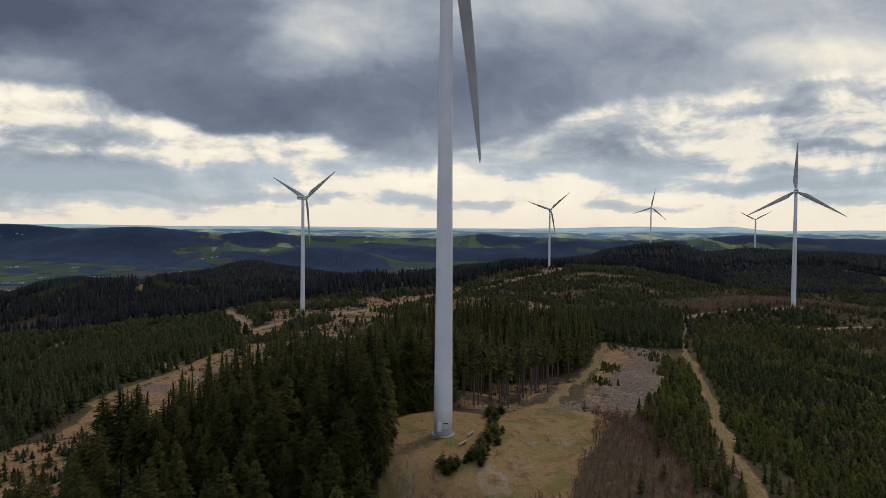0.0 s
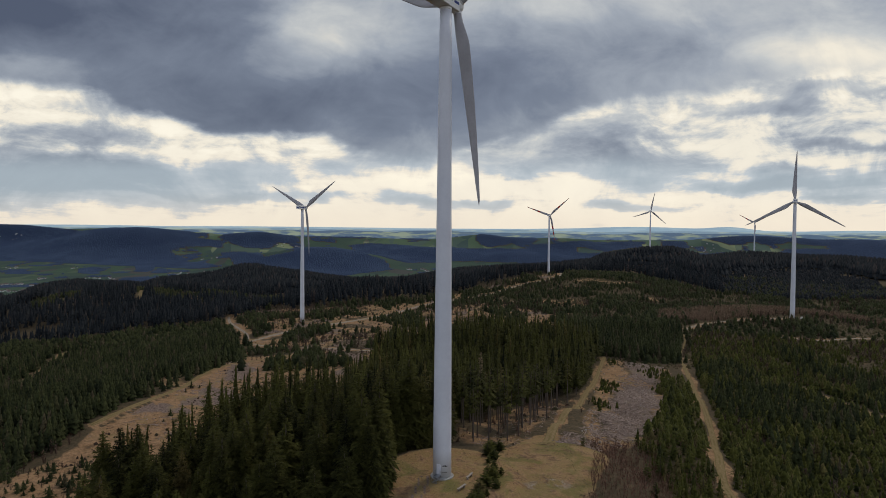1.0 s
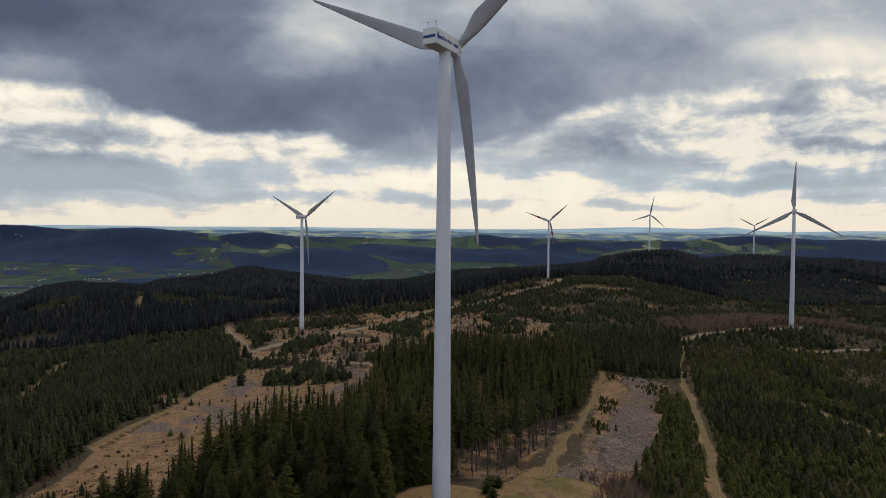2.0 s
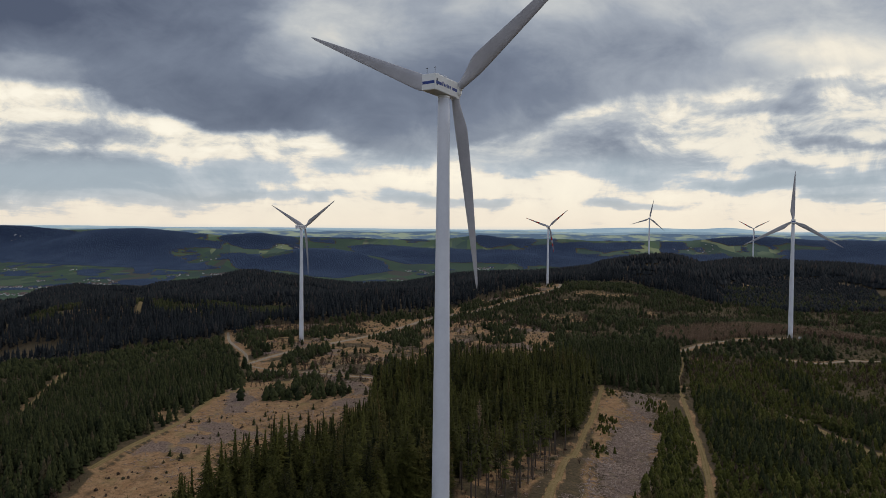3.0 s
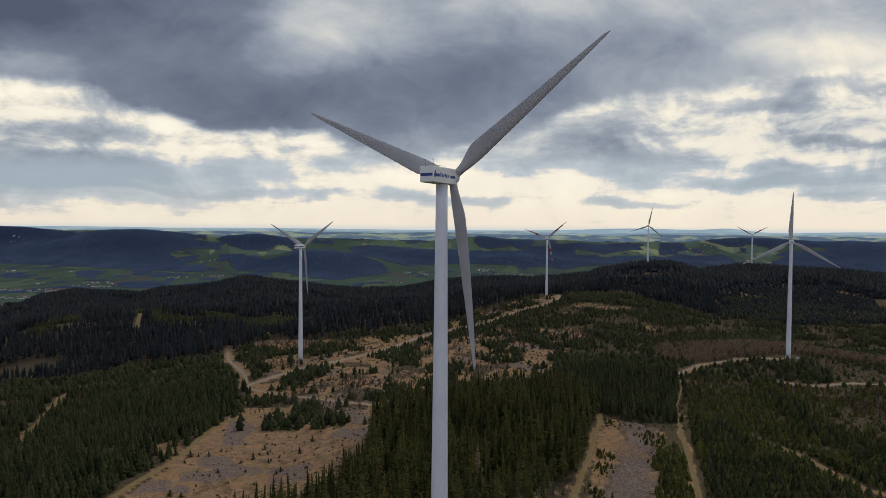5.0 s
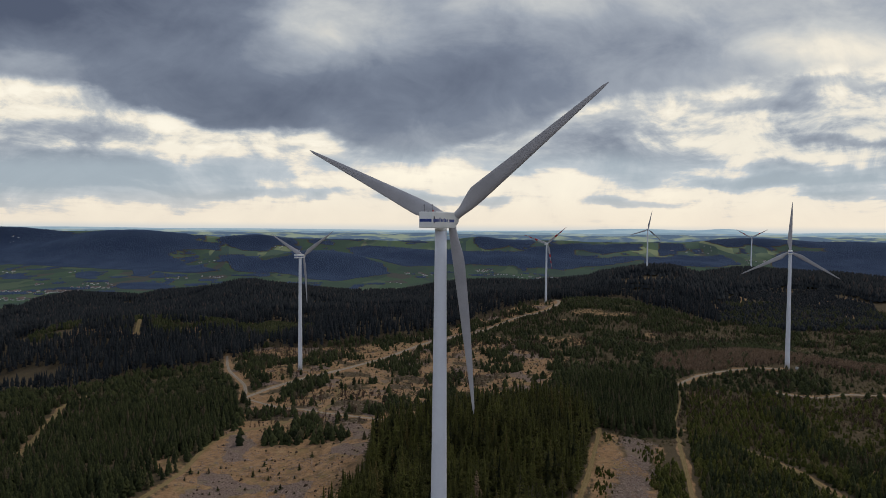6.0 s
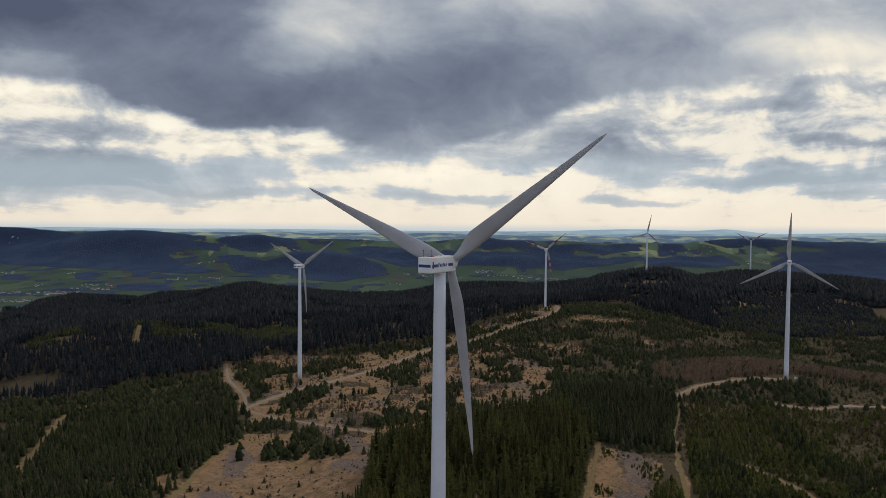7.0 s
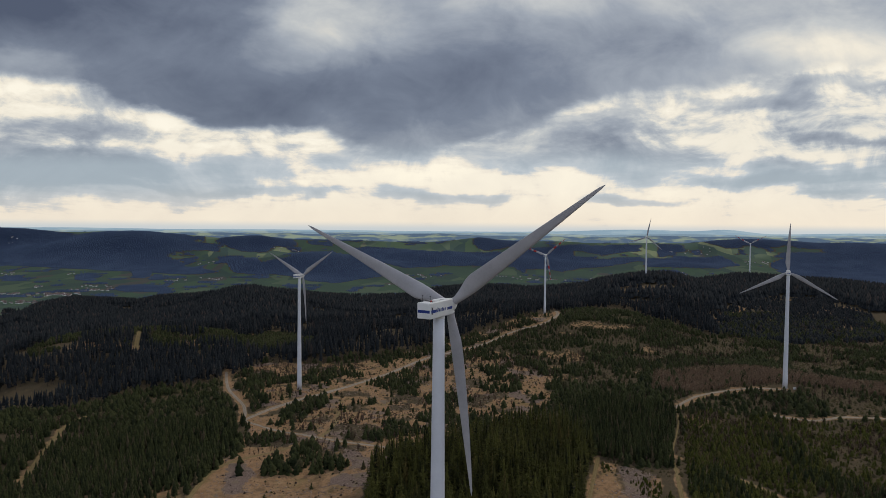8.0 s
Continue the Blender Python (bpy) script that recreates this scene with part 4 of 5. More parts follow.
        part("handrail", bm, GALVANISED, root)
        for a, h, wide in ((-78, 3.0, 0.7), (-64, 2.9, 0.5), (-76, 1.55, 1.3)):
            m = pose(0, 0, 0, 0, 0, a + 90) @ Matrix.Translation((0, -2.07, h))
            part("marking", box((wide, 0.03, 0.22), (0, 0, 0), 0, m), DARK_METAL if wide < 1 else GALVANISED, root, "small dark stencilled marking")
    return root


wind_turbine(0, 0, 105.3, 1.0, 31, 54, "tall white turbine with a blue-banded nacelle on a grass pad", near=True)
wind_turbine(-131, 420, 107.0, 1.0, 29, 58, "white turbine at the edge of the felled clearing")
wind_turbine(313, 396, 104.5, 1.0, 29, 1, "white turbine above young spruces, rotor turned away")
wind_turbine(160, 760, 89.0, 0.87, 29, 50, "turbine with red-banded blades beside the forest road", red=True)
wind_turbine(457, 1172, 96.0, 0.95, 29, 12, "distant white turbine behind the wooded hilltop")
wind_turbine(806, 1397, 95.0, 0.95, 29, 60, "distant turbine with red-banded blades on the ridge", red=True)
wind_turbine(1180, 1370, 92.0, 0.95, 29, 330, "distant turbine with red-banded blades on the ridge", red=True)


# ---- conifers ----
def spruce_shape(seed, layers, fronds, clear=0.12, wide=0.19, split=1, droop=0.35):
    """Crown of a spruce one metre high: whorls of drooping sprays. Returns points and triangles."""
    rng = np.random.default_rng(seed)
    pts, tris = [], []
    for i in range(layers):
        level = clear + (0.97 - clear) * (i + 0.5 * rng.random()) / layers
        s = (level - clear) / (1 - clear)
        reach = wide * ((1 - s) ** 0.8) * min(1.0, 0.55 + 3 * s) + 0.012
        n = max(4, int(round(fronds * (1 - 0.45 * s))))
        a0 = rng.random() * 6.28
        for k in range(n):
            a = a0 + 6.283 * (k + 0.55 * (rng.random() - 0.5)) / n
            r = reach * (0.55 + 0.75 * rng.random())
            h = min(0.97, level + 1.2 * (rng.random() - 0.5) * (0.97 - clear) / layers)
            fall = droop * r * (0.4 + 1.3 * rng.random()) * (1 - 0.8 * s)
            for q in range(split):
                b = a + (q - (split - 1) / 2) * 0.75 / max(2, split)
                f = r * (1.0 if q == (split - 1) // 2 else 0.72)
                ca, sa = math.cos(b), math.sin(b)
                w = f * ((0.44, 0.22, 0.18, 0.125)[split - 1]) * (0.8 + 0.4 * rng.random())
                m = 0.58 * f
                base = len(pts)
                lift = 0.10 * r
                pts += [(0.02 * ca, 0.02 * sa, h + lift), (m * ca - w * sa, m * sa + w * ca, h - 0.55 * fall - 0.04 * r),
                        (f * ca, f * sa, h - fall), (m * ca + w * sa, m * sa - w * ca, h - 0.55 * fall - 0.04 * r)]
                tris += [(base, base + 1, base + 2), (base, base + 2, base + 3)]
    b = len(pts)
    pts += [(0.012, 0, 0.93), (-0.006, 0.011, 0.93), (-0.006, -0.011, 0.93), (0, 0, 1.0)]
    tris += [(b, b + 1, b + 3), (b + 1, b + 2, b + 3), (b + 2, b, b + 3)]
    return np.array(pts), np.array(tris)


def twiggy_shape(seed, layers, branches, clear=0.08, wide=0.2, twigs=3, power=0.85):
    """Crown of a spruce one metre high, branch by branch: a drooping bough with upturned tip and side twigs."""
    rng = np.random.default_rng(seed)
    pts, tris = [], []
    for i in range(layers):
        s = (i + 0.6 * rng.random()) / layers
        level = clear + (0.985 - clear) * s
        reach = wide * (1 - s) ** power * min(1.0, 0.6 + 2.5 * s) + 0.010
        n = max(3, int(round(branches * (1 - 0.5 * s))))
        a0 = rng.random() * 6.28
        for k in range(n):
            a = a0 + 6.283 * (k + 0.7 * (rng.random() - 0.5)) / n
            r = reach * (0.55 + 0.65 * rng.random())
            h = min(0.985, level + 0.9 * (rng.random() - 0.5) * (1 - clear) / layers)
            fall = r * (0.55 - 0.9 * s) * (0.6 + 0.8 * rng.random())
            ca, sa = math.cos(a), math.sin(a)

            def at(f, side=0.0, drop=0.0):
                return (r * f * ca - side * sa, r * f * sa + side * ca, h - fall * (1.7 * f - 1.0 * f * f) - drop)

            b = len(pts)
            w = 0.09 * r + 0.003
            pts += [at(0.05), at(0.5, w, 0.02 * r), at(1.0, 0, -0.06 * r), at(0.5, -w, 0.02 * r)]
            tris += [(b, b + 1, b + 2), (b, b + 2, b + 3)]
            for q in range(twigs):
                f = 0.28 + 0.62 * (q + 0.5 * rng.random()) / twigs
                for side in (-1, 1):
                    ln = r * (0.62 - 0.42 * f) * (0.7 + 0.6 * rng.random())
                    b = len(pts)
                    pts += [at(f - 0.10), at(f + 0.13), at(f + 0.7 * ln / r, side * ln, (0.25 + 0.4 * rng.random()) * ln)]
                    tris.append((b, b + 1, b + 2) if side < 0 else (b + 1, b, b + 2))
    b = len(pts)
    pts += [(0.008, 0, 0.92), (-0.004, 0.007, 0.92), (-0.004, -0.007, 0.92), (0, 0, 1.0)]
    tris += [(b, b + 1, b + 3), (b + 1, b + 2, b + 3), (b + 2, b, b + 3)]
    return np.array(pts), np.array(tris)


def trunk_shape(r, low, high, sides=5):
    pts = [(rr * math.cos(6.283 * k / sides), rr * math.sin(6.283 * k / sides), z) for rr, z in ((r, low), (r * 0.35, high)) for k in range(sides)]
    tris = []
    for k in range(sides):
        j = (k + 1) % sides
        tris += [(k, j, sides + j), (k, sides + j, sides + k)]
    return np.array(pts), np.array(tris)


def brush_shape(seed, stems, twigs, thick=1.0):
    """A leafless bush or birch one metre high: thin stems with forking twigs."""
    rng = np.random.default_rng(seed)
    pts, tris = [], []

    def blade(p, q, w):
        d = np.cross(q - p, rng.normal(size=3))
        d = d / (np.linalg.norm(d) + 1e-9) * w
        b = len(pts)
        pts.extend([p - d, p + d, q])
        tris.append((b, b + 1, b + 2))

    for _ in range(stems):
        a, lean = rng.random() * 6.28, 0.28 * rng.random() ** 0.5
        foot = np.array([0.05 * math.cos(a), 0.05 * math.sin(a), -0.02])
        tip = np.array([lean * math.cos(a), lean * math.sin(a), 0.75 + 0.25 * rng.random()])
        blade(foot, tip, 0.016 * thick)
        for _ in range(twigs):
            s = 0.3 + 0.65 * rng.random()
            p = foot + (tip - foot) * s
            q = p + np.array([*(rng.normal(size=2) * 0.13), 0.10 + 0.16 * rng.random()]) * (1.25 - 0.5 * s)
            blade(p, q, 0.013 * thick)
    return np.array(pts), np.array(tris)


def scatter(spacing, x0, x1, y0, y1, seed):
    """Jittered places on a grid."""
    rng = np.random.default_rng(seed)
    x, y = np.meshgrid(np.arange(x0, x1, spacing), np.arange(y0, y1, spacing))
    x = x.ravel() + (rng.random(x.size) - 0.5) * spacing * 0.95
    y = y.ravel() + (rng.random(y.size) - 0.5) * spacing * 0.95
    seen = np.abs(np.degrees(np.arctan2(x, y + 131))) < 40.5
    return x[seen], y[seen], rng


def grove(name, shapes, x, y, tall, mat, label, rng, category="woods", stretch=(0.85, 1.2), stems=0):
    """Many trees joined into one mesh, each with a tint of its own."""
    if len(x) == 0:
        return None
    z = height(x, y)
    turn, fat = rng.random(len(x)) * 6.283, stretch[0] + (stretch[1] - stretch[0]) * rng.random(len(x))
    lean = rng.normal(size=(2, len(x))) * 0.02
    which, tint = rng.integers(0, len(shapes), len(x)), rng.random(len(x))
    vs, fs, ts, ms, count = [], [], [], [], 0
    for k, (pts, tris) in enumerate(shapes):
        sel = np.nonzero(which == k)[0]
        if len(sel) == 0:
            continue
        c, s, h = np.cos(turn[sel])[:, None], np.sin(turn[sel])[:, None], tall[sel][:, None]
        px, py, pz = pts[:, 0][None], pts[:, 1][None], pts[:, 2][None]
        w = h * fat[sel][:, None]
        vx = x[sel][:, None] + w * (c * px - s * py) + h * pz * lean[0, sel][:, None]
        vy = y[sel][:, None] + w * (s * px + c * py) + h * pz * lean[1, sel][:, None]
        vz = z[sel][:, None] - 0.1 + h * pz
        vs.append(np.stack([vx, vy, vz], -1).reshape(-1, 3))
        fs.append((tris[None] + count + (np.arange(len(sel)) * len(pts))[:, None, None]).reshape(-1, 3))
        ts.append(np.repeat(tint[sel], len(pts)))
        ms.append(np.tile(np.arange(len(tris)) >= len(tris) - stems, len(sel)))
        count += len(sel) * len(pts)
    me = mesh_of(name, np.concatenate(vs), np.concatenate(fs), mat, BARK if stems else None, np.concatenate(ms))
    me.attributes.new("tint", "FLOAT", "POINT").data.foreach_set("value", np.concatenate(ts).astype(np.float32))
    return tagged(new(name, me), label, category, kind="stuff")


def joined(*shapes):
    pts, tris, n = [], [], 0
    for p, t in shapes:
        pts.append(p)
        tris.append(t + n)
        n += len(p)
    return np.concatenate(pts), np.concatenate(tris)


def cone_shape(seed, sides=6):
    """A far conifer: a ragged skirt under a slimmer tip."""
    rng = np.random.default_rng(seed)
    pts, tris = [], []
    for z0, z1, r, n in ((0.10, 0.72, 0.20, sides), (0.45, 1.0, 0.115, sides - 1)):
        b = len(pts)
        pts += [(r * (0.65 + 0.7 * rng.random()) * math.cos(6.283 * k / n), r * (0.65 + 0.7 * rng.random()) * math.sin(6.283 * k / n), z0 + 0.12 * rng.random()) for k in range(n)]
        pts.append((0.02 * rng.normal(), 0.02 * rng.normal(), z1))
        tris += [(b + k, b + (k + 1) % n, b + n) for k in range(n)]
    return np.array(pts), np.array(tris)


def skirt_shape(seed, skirts, sides, clear=0.05, wide=0.2, power=0.85):
    """A solid conifer one metre high: overlapping ragged skirts, each narrower than the one below."""
    rng = np.random.default_rng(seed)
    pts, tris = [], []
    for i in range(skirts):
        s = i / skirts
        low = clear + (1 - clear) * s * 0.96
        top = min(1.0, low + (1 - clear) * (1.0 / skirts) * (1.7 if i < skirts - 1 else 1.05))
        r = wide * (1 - s) ** power * (1.0 if i or skirts < 3 else 0.9)
        b = len(pts)
        a0 = rng.random() * 6.28
        for k in range(sides):
            a = a0 + 6.283 * (k + 0.5 * (rng.random() - 0.5)) / sides
            q = r * (0.55 + 0.3 * rng.random() if k % 2 else 0.85 + 0.45 * rng.random())
            pts.append((q * math.cos(a), q * math.sin(a), low + (0.5 * (rng.random() - 0.5) + (0.12 if k % 2 else -0.1)) / skirts))
        pts.append((0.01 * rng.normal(), 0.01 * rng.normal(), 1.0 if i == skirts - 1 else top))
        tris += [(b + k, b + (k + 1) % sides, b + sides) for k in range(sides)]
    return np.array(pts), np.array(tris)


FINE = [joined(skirt_shape(150 + k, 10, 9, clear=(0.04, 0.10, 0.20, 0.05, 0.26, 0.12)[k], wide=(0.075, 0.06, 0.055, 0.08, 0.045, 0.065)[k]),
               twiggy_shape(100 + k, 34, 13, clear=(0.03, 0.08, 0.18, 0.04, 0.24, 0.10)[k], wide=(0.215, 0.18, 0.165, 0.235, 0.15, 0.19)[k], power=0.72)) for k in range(6)]
MIDDLE = [joined(skirt_shape(190 + k, 8, 7, clear=0.08 + 0.06 * k, wide=0.085 - 0.006 * k), twiggy_shape(180 + k, 16, 8, clear=0.07 + 0.06 * k, wide=0.22 - 0.012 * k, twigs=1, power=0.7)) for k in range(4)]
SMALL_NEAR = [joined(skirt_shape(310 + k, 3, 6, clear=0.0, wide=0.17), twiggy_shape(320 + k, 6, 6, clear=0.02, wide=0.38 + 0.03 * k, twigs=1, power=0.75)) for k in range(4)]
MEDIUM = [joined(skirt_shape(220 + k, 7, 7, clear=0.08 + 0.05 * k, wide=0.10 - 0.008 * k), twiggy_shape(200 + k, 10, 7, clear=0.08 + 0.05 * k, wide=0.235 - 0.012 * k, twigs=1, power=0.68)) for k in range(4)]
THICKET = [skirt_shape(250 + k, 5, 7, clear=0.03, wide=0.20 - 0.01 * k) for k in range(5)]
SMALL = [skirt_shape(300 + k, 4, 7, clear=0.02, wide=0.31 + 0.03 * k, power=0.7) for k in range(5)]
SCRUB = [skirt_shape(350 + k, 3, 7, clear=0.0, wide=0.32 + 0.05 * k, power=0.65) for k in range(5)]
COARSE = [skirt_shape(400 + k, 4, 6, clear=(0.12, 0.3, 0.45, 0.25)[k], wide=0.165 - 0.01 * k) for k in range(4)]
PYRAMID = (np.array([(0.2, 0.03, 0), (-0.05, 0.21, 0.05), (-0.19, -0.04, 0), (0.02, -0.2, 0.06), (0.01, 0, 1)]), np.array([(0, 1, 4), (1, 2, 4), (2, 3, 4), (3, 0, 4)]))
TINY = [cone_shape(500 + k) for k in range(5)]
PINE = [spruce_shape(600 + k, 9, 8, clear=0.55, wide=0.12, split=2) for k in range(3)]
BUSH_FAR = [brush_shape(750 + k, 4, 5, 2.2) for k in range(5)]
BUSH = [brush_shape(700 + k, 4, 6) for k in range(5)]


def in_glade(x, y):
    """Old felling grown over in patches, behind the wood."""
    wx, wy = x + 120 * (fbm(x, y, 90, 141) - 0.5), y + 120 * (fbm(x, y, 90, 143) - 0.5)
    return inside(wx, wy, GLADE) & (fbm(x, y, 60, 145, 4) > 0.36)


def in_wood(x, y):
    """The tall forest, its edge uneven."""
    return inside(x + 50 * (fbm(x, y, 45, 147) - 0.5), y + 50 * (fbm(x, y, 45, 149) - 0.5), WOOD_EDGE)


def clear_of(x, y, lines=((ROAD, 7.5), (ROAD_WEST, 6), (ROAD_SOUTH, 6), (ROAD_EAST, 7), (ROAD_LOW, 5), (GRASS_TRACK, 3.2), (GRASS_PATH, 2.5), (PATH_ON, 1.5), (WEST_TRACK, 4), (STRIP_TRACK, 3), (BANK_TRACK, 6), (GLADE_TRACK, 5)), cut=1.0):
    ok = np.ones(x.shape, bool)
    for line, wide in lines:
        ok &= off_line(x, y, line) > wide * cut
    for tx, ty in ((-131, 420), (313, 396), (160, 760), (457, 1172), (806, 1397)):
        ok &= np.hypot(x - tx, y - ty) > 9
    return ok


# the tall stand round the pad: near trees one by one, the others joined
tx, ty, rng = scatter(4.8, -110, 110, -60, 310, 11)
ins = inside(tx, ty, TALL_STAND) & clear_of(tx, ty) & ~inside(tx, ty, OPEN_STAND) & (np.hypot(tx, ty) > 12) & (np.hypot(tx - 15, ty - 97) > 4.5)
tx, ty = tx[ins], ty[ins]
tall = 14.5 + 10 * fbm(tx, ty, 24, 91) + 9 * (rng.random(len(tx)) - 0.5)
order = np.argsort(np.hypot(tx, ty + 130))
near, later = order[:205], order[205:]
crowns, trunks = [], []
for k, (pts, tris) in enumerate(FINE):
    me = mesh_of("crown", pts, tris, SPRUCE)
    crowns.append(me)
    p, t = trunk_shape(0.013, -0.03, 0.93, 7)
    trunks.append(mesh_of("trunk", p, t, BARK))
for i in near:
    k = int(rng.integers(0, 6))
    root = tagged(new("spruce_tree"), "tall dark green spruce in a dense stand", "tree", "spruces of the tall stand")
    hz = float(height(tx[i:i + 1], ty[i:i + 1])[0])
    root.matrix_world = pose(tx[i], ty[i], hz - 0.1, 0, 0, rng.random() * 360)
    w = tall[i] * (0.95 + 0.4 * rng.random())
    for name, me in (("trunk", trunks[k]), ("crown", crowns[k])):
        ob = new(name, me)
        ob.parent = root
        ob.scale = (w, w, tall[i])
middle = later[np.hypot(tx[later], ty[later] + 130) < 195]
rest = later[np.hypot(tx[later], ty[later] + 130) >= 195]
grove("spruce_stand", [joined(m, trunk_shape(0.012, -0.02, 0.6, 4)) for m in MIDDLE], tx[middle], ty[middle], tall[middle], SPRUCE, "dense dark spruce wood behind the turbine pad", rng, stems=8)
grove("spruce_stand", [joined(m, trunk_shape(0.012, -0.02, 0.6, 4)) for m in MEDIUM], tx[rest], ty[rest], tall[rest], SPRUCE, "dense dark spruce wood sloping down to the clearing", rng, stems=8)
# open pines with bare stems
px, py, rng = scatter(6.0, 0, 70, 18, 120, 12)
ins = inside(px, py, OPEN_STAND) & clear_of(px, py)
px, py = px[ins], py[ins]
for i in range(len(px)):
    k = i % 3
    if i < 3:
        p, t = PINE[k]
        crowns.append(mesh_of("crown", p, t, SPRUCE))
    h = 15 + 6 * rng.random()
    root = tagged(new("pine_tree"), "slender pine with a bare stem and high crown", "tree", "pines beside the pad")
    root.matrix_world = pose(px[i], py[i], float(height(px[i:i + 1], py[i:i + 1])[0]) - 0.1, 0, 0, rng.random() * 360)
    for name, me in (("trunk", trunks[0]), ("crown", crowns[6 + k])):
        ob = new(name, me)
        ob.parent = root
        ob.scale = (h, h, h)

# young spruces by the path and on the slope
sx, sy, rng = scatter(2.75, 40, 480, -60, 350, 13)
ins = (inside(sx, sy, PLANTATION) | inside(sx, sy, PATH_MIX)) & clear_of(sx, sy) & (rng.random(len(sx)) < 0.30 + 1.3 * fbm(sx, sy, 26, 95, 4) + 0.4 * soft(30 - sy, 0, 40) - 0.5 * soft(sx, 180, 250))
sx, sy = sx[ins], sy[ins]
tall_young = 1.6 + 3.4 * fbm(sx, sy, 30, 97) + 2.8 * rng.random(len(sx)) ** 2
close = np.hypot(sx, sy + 130) < 190
grove("young_spruces", SMALL_NEAR, sx[close], sy[close], tall_young[close], PLANTED, "young bright green spruces beside the grassy path", rng)
grove("young_spruces", SMALL, sx[~close], sy[~close], tall_young[~close], PLANTED, "young bright green spruce plantation on the slope", rng)
sx, sy, rng = scatter(3.2, 90, 210, 225, 380, 14)
ins = inside(sx, sy, BRASH_BACK) & clear_of(sx, sy)
grove("spruce_thicket", THICKET, sx[ins], sy[ins], 8 + 4 * rng.random(ins.sum()), YOUNG, "half-grown spruce thicket behind the brushwood clearing", rng)
sx, sy, rng = scatter(2.9, -400, -140, 20, 400, 15)
ins = inside(sx, sy, LEFT_WOOD) & clear_of(sx, sy) & (rng.random(len(sx)) < 2.2 * fbm(sx, sy, 38, 99, 4) - 0.22 - 0.3 * soft(-sx, 230, 300))
sx, sy = sx[ins], sy[ins]
grove("spruce_thicket", THICKET, sx, sy, 3.5 + 7 * fbm(sx, sy, 50, 101) + 3 * rng.random(len(sx)) ** 2, YOUNG, "half-grown spruce wood beside the mown strip", rng, stretch=(1.1, 1.6))

sx, sy, rng = scatter(2.2, 50, 140, 90, 230, 27)
ins = (inside(sx, sy, BRASH) & clear_of(sx, sy) & (np.minimum.reduce([np.hypot((sx - a) / 1.3, (sy - b) / 2.0) / r for a, b, r in ((74, 148, 7), (84, 172, 5), (98, 232, 6), (112, 160, 5), (122, 196, 7), (66, 112, 4))]) < 0.6 + 0.8 * rng.random(len(sx))))
sx, sy = sx[ins], sy[ins]
grove("young_spruces", SMALL, sx, sy, 1.2 + 2.2 * rng.random(len(sx)) ** 2, PLANTED, "clumps of young spruce coming up through the brushwood", rng)
sx, sy, rng = scatter(2.4, -2, 66, 18, 130, 28)
ins = inside(sx, sy, OPEN_STAND) & clear_of(sx, sy) & (rng.random(len(sx)) < 1.5 * fbm(sx, sy, 12, 151) - 0.25)
grove("brush", BUSH, sx[ins], sy[ins], 0.8 + 2.2 * rng.random(ins.sum()) ** 2, RED_TWIGS, "leafless undergrowth below the open pines", rng, "brush", (0.9, 1.5))

sx, sy, rng = scatter(3.0, -150, -74, -60, 235, 29)
ins = inside(sx, sy, STRIP) & clear_of(sx, sy) & (rng.random(len(sx)) < 0.55 * soft(70 - sy, 0, 30) + 0.12 * soft(fbm(sx, sy, 26, 153, 4), 0.54, 0.66))
sx, sy = sx[ins], sy[ins]
grove("young_spruces", SMALL_NEAR, sx, sy, 1.0 + 3.6 * rng.random(len(sx)) ** 1.5, YOUNG, "young spruces and bushes at the edge of the mown strip", rng, stretch=(1.3, 2.1))
sx, sy, rng = scatter(2.6, -150, -70, -60, 120, 30)
ins = inside(sx, sy, STRIP) & clear_of(sx, sy) & (rng.random(len(sx)) < 0.5 * soft(90 - sy, 0, 40))
grove("brush", BUSH, sx[ins], sy[ins], 0.8 + 2.0 * rng.random(ins.sum()), TWIGS, "leafless grey-brown bushes at the edge of the strip", rng, "brush", (0.9, 1.6))

sx, sy, rng = scatter(3.4, 150, 470, -20, 340, 35)
ins = inside(sx, sy, PLANTATION) & clear_of(sx, sy) & (rng.random(len(sx)) < soft(sx, 170, 240) * soft(fbm(sx, sy, 34, 161, 4), 0.42, 0.58))
grove("brush", BUSH_FAR, sx[ins], sy[ins], 2.0 + 3.5 * rng.random(ins.sum()), TWIGS, "leafless brown thicket among the planted spruces", rng, "brush", (0.9, 1.5))
sx, sy, rng = scatter(4.0, 120, 470, 60, 345, 36)
ins = inside(sx, sy, PLANTATION) & clear_of(sx, sy) & (rng.random(len(sx)) < soft(fbm(sx, sy, 40, 163, 4), 0.55, 0.66))
grove("spruce_thicket", THICKET, sx[ins], sy[ins], 5 + 5 * rng.random(ins.sum()), YOUNG, "taller dark spruces in clumps on the planted slope", rng, stretch=(1.0, 1.5))

# scrub and young trees over the middle ground
sx, sy, rng = scatter(3.5, -620, 760, 230, 900, 16)
taken = inside(sx, sy, TALL_STAND) | inside(sx, sy, PLANTATION) | inside(sx, sy, LEFT_WOOD) | inside(sx, sy, BRASH_BACK) | inside(sx, sy, BRASH) | (in_wood(sx, sy) & ~in_glade(sx, sy))
bare = inside(sx, sy, FELLED) | inside(sx, sy, FELLED_BACK) | inside(sx, sy, STRIP)
dens = np.where(bare, soft(fbm(sx, sy, 30, 103, 4), 0.48, 0.64) * 0.75 + 0.03, soft(fbm(sx, sy, 40, 47, 4) - 0.12 * soft(-sx, 165, 215), 0.70, 0.56) * np.clip(2.2 * fbm(sx, sy, 34, 105, 4) - 0.62 + 0.25 * soft(-sx, 165, 215), 0.05, 0.85))
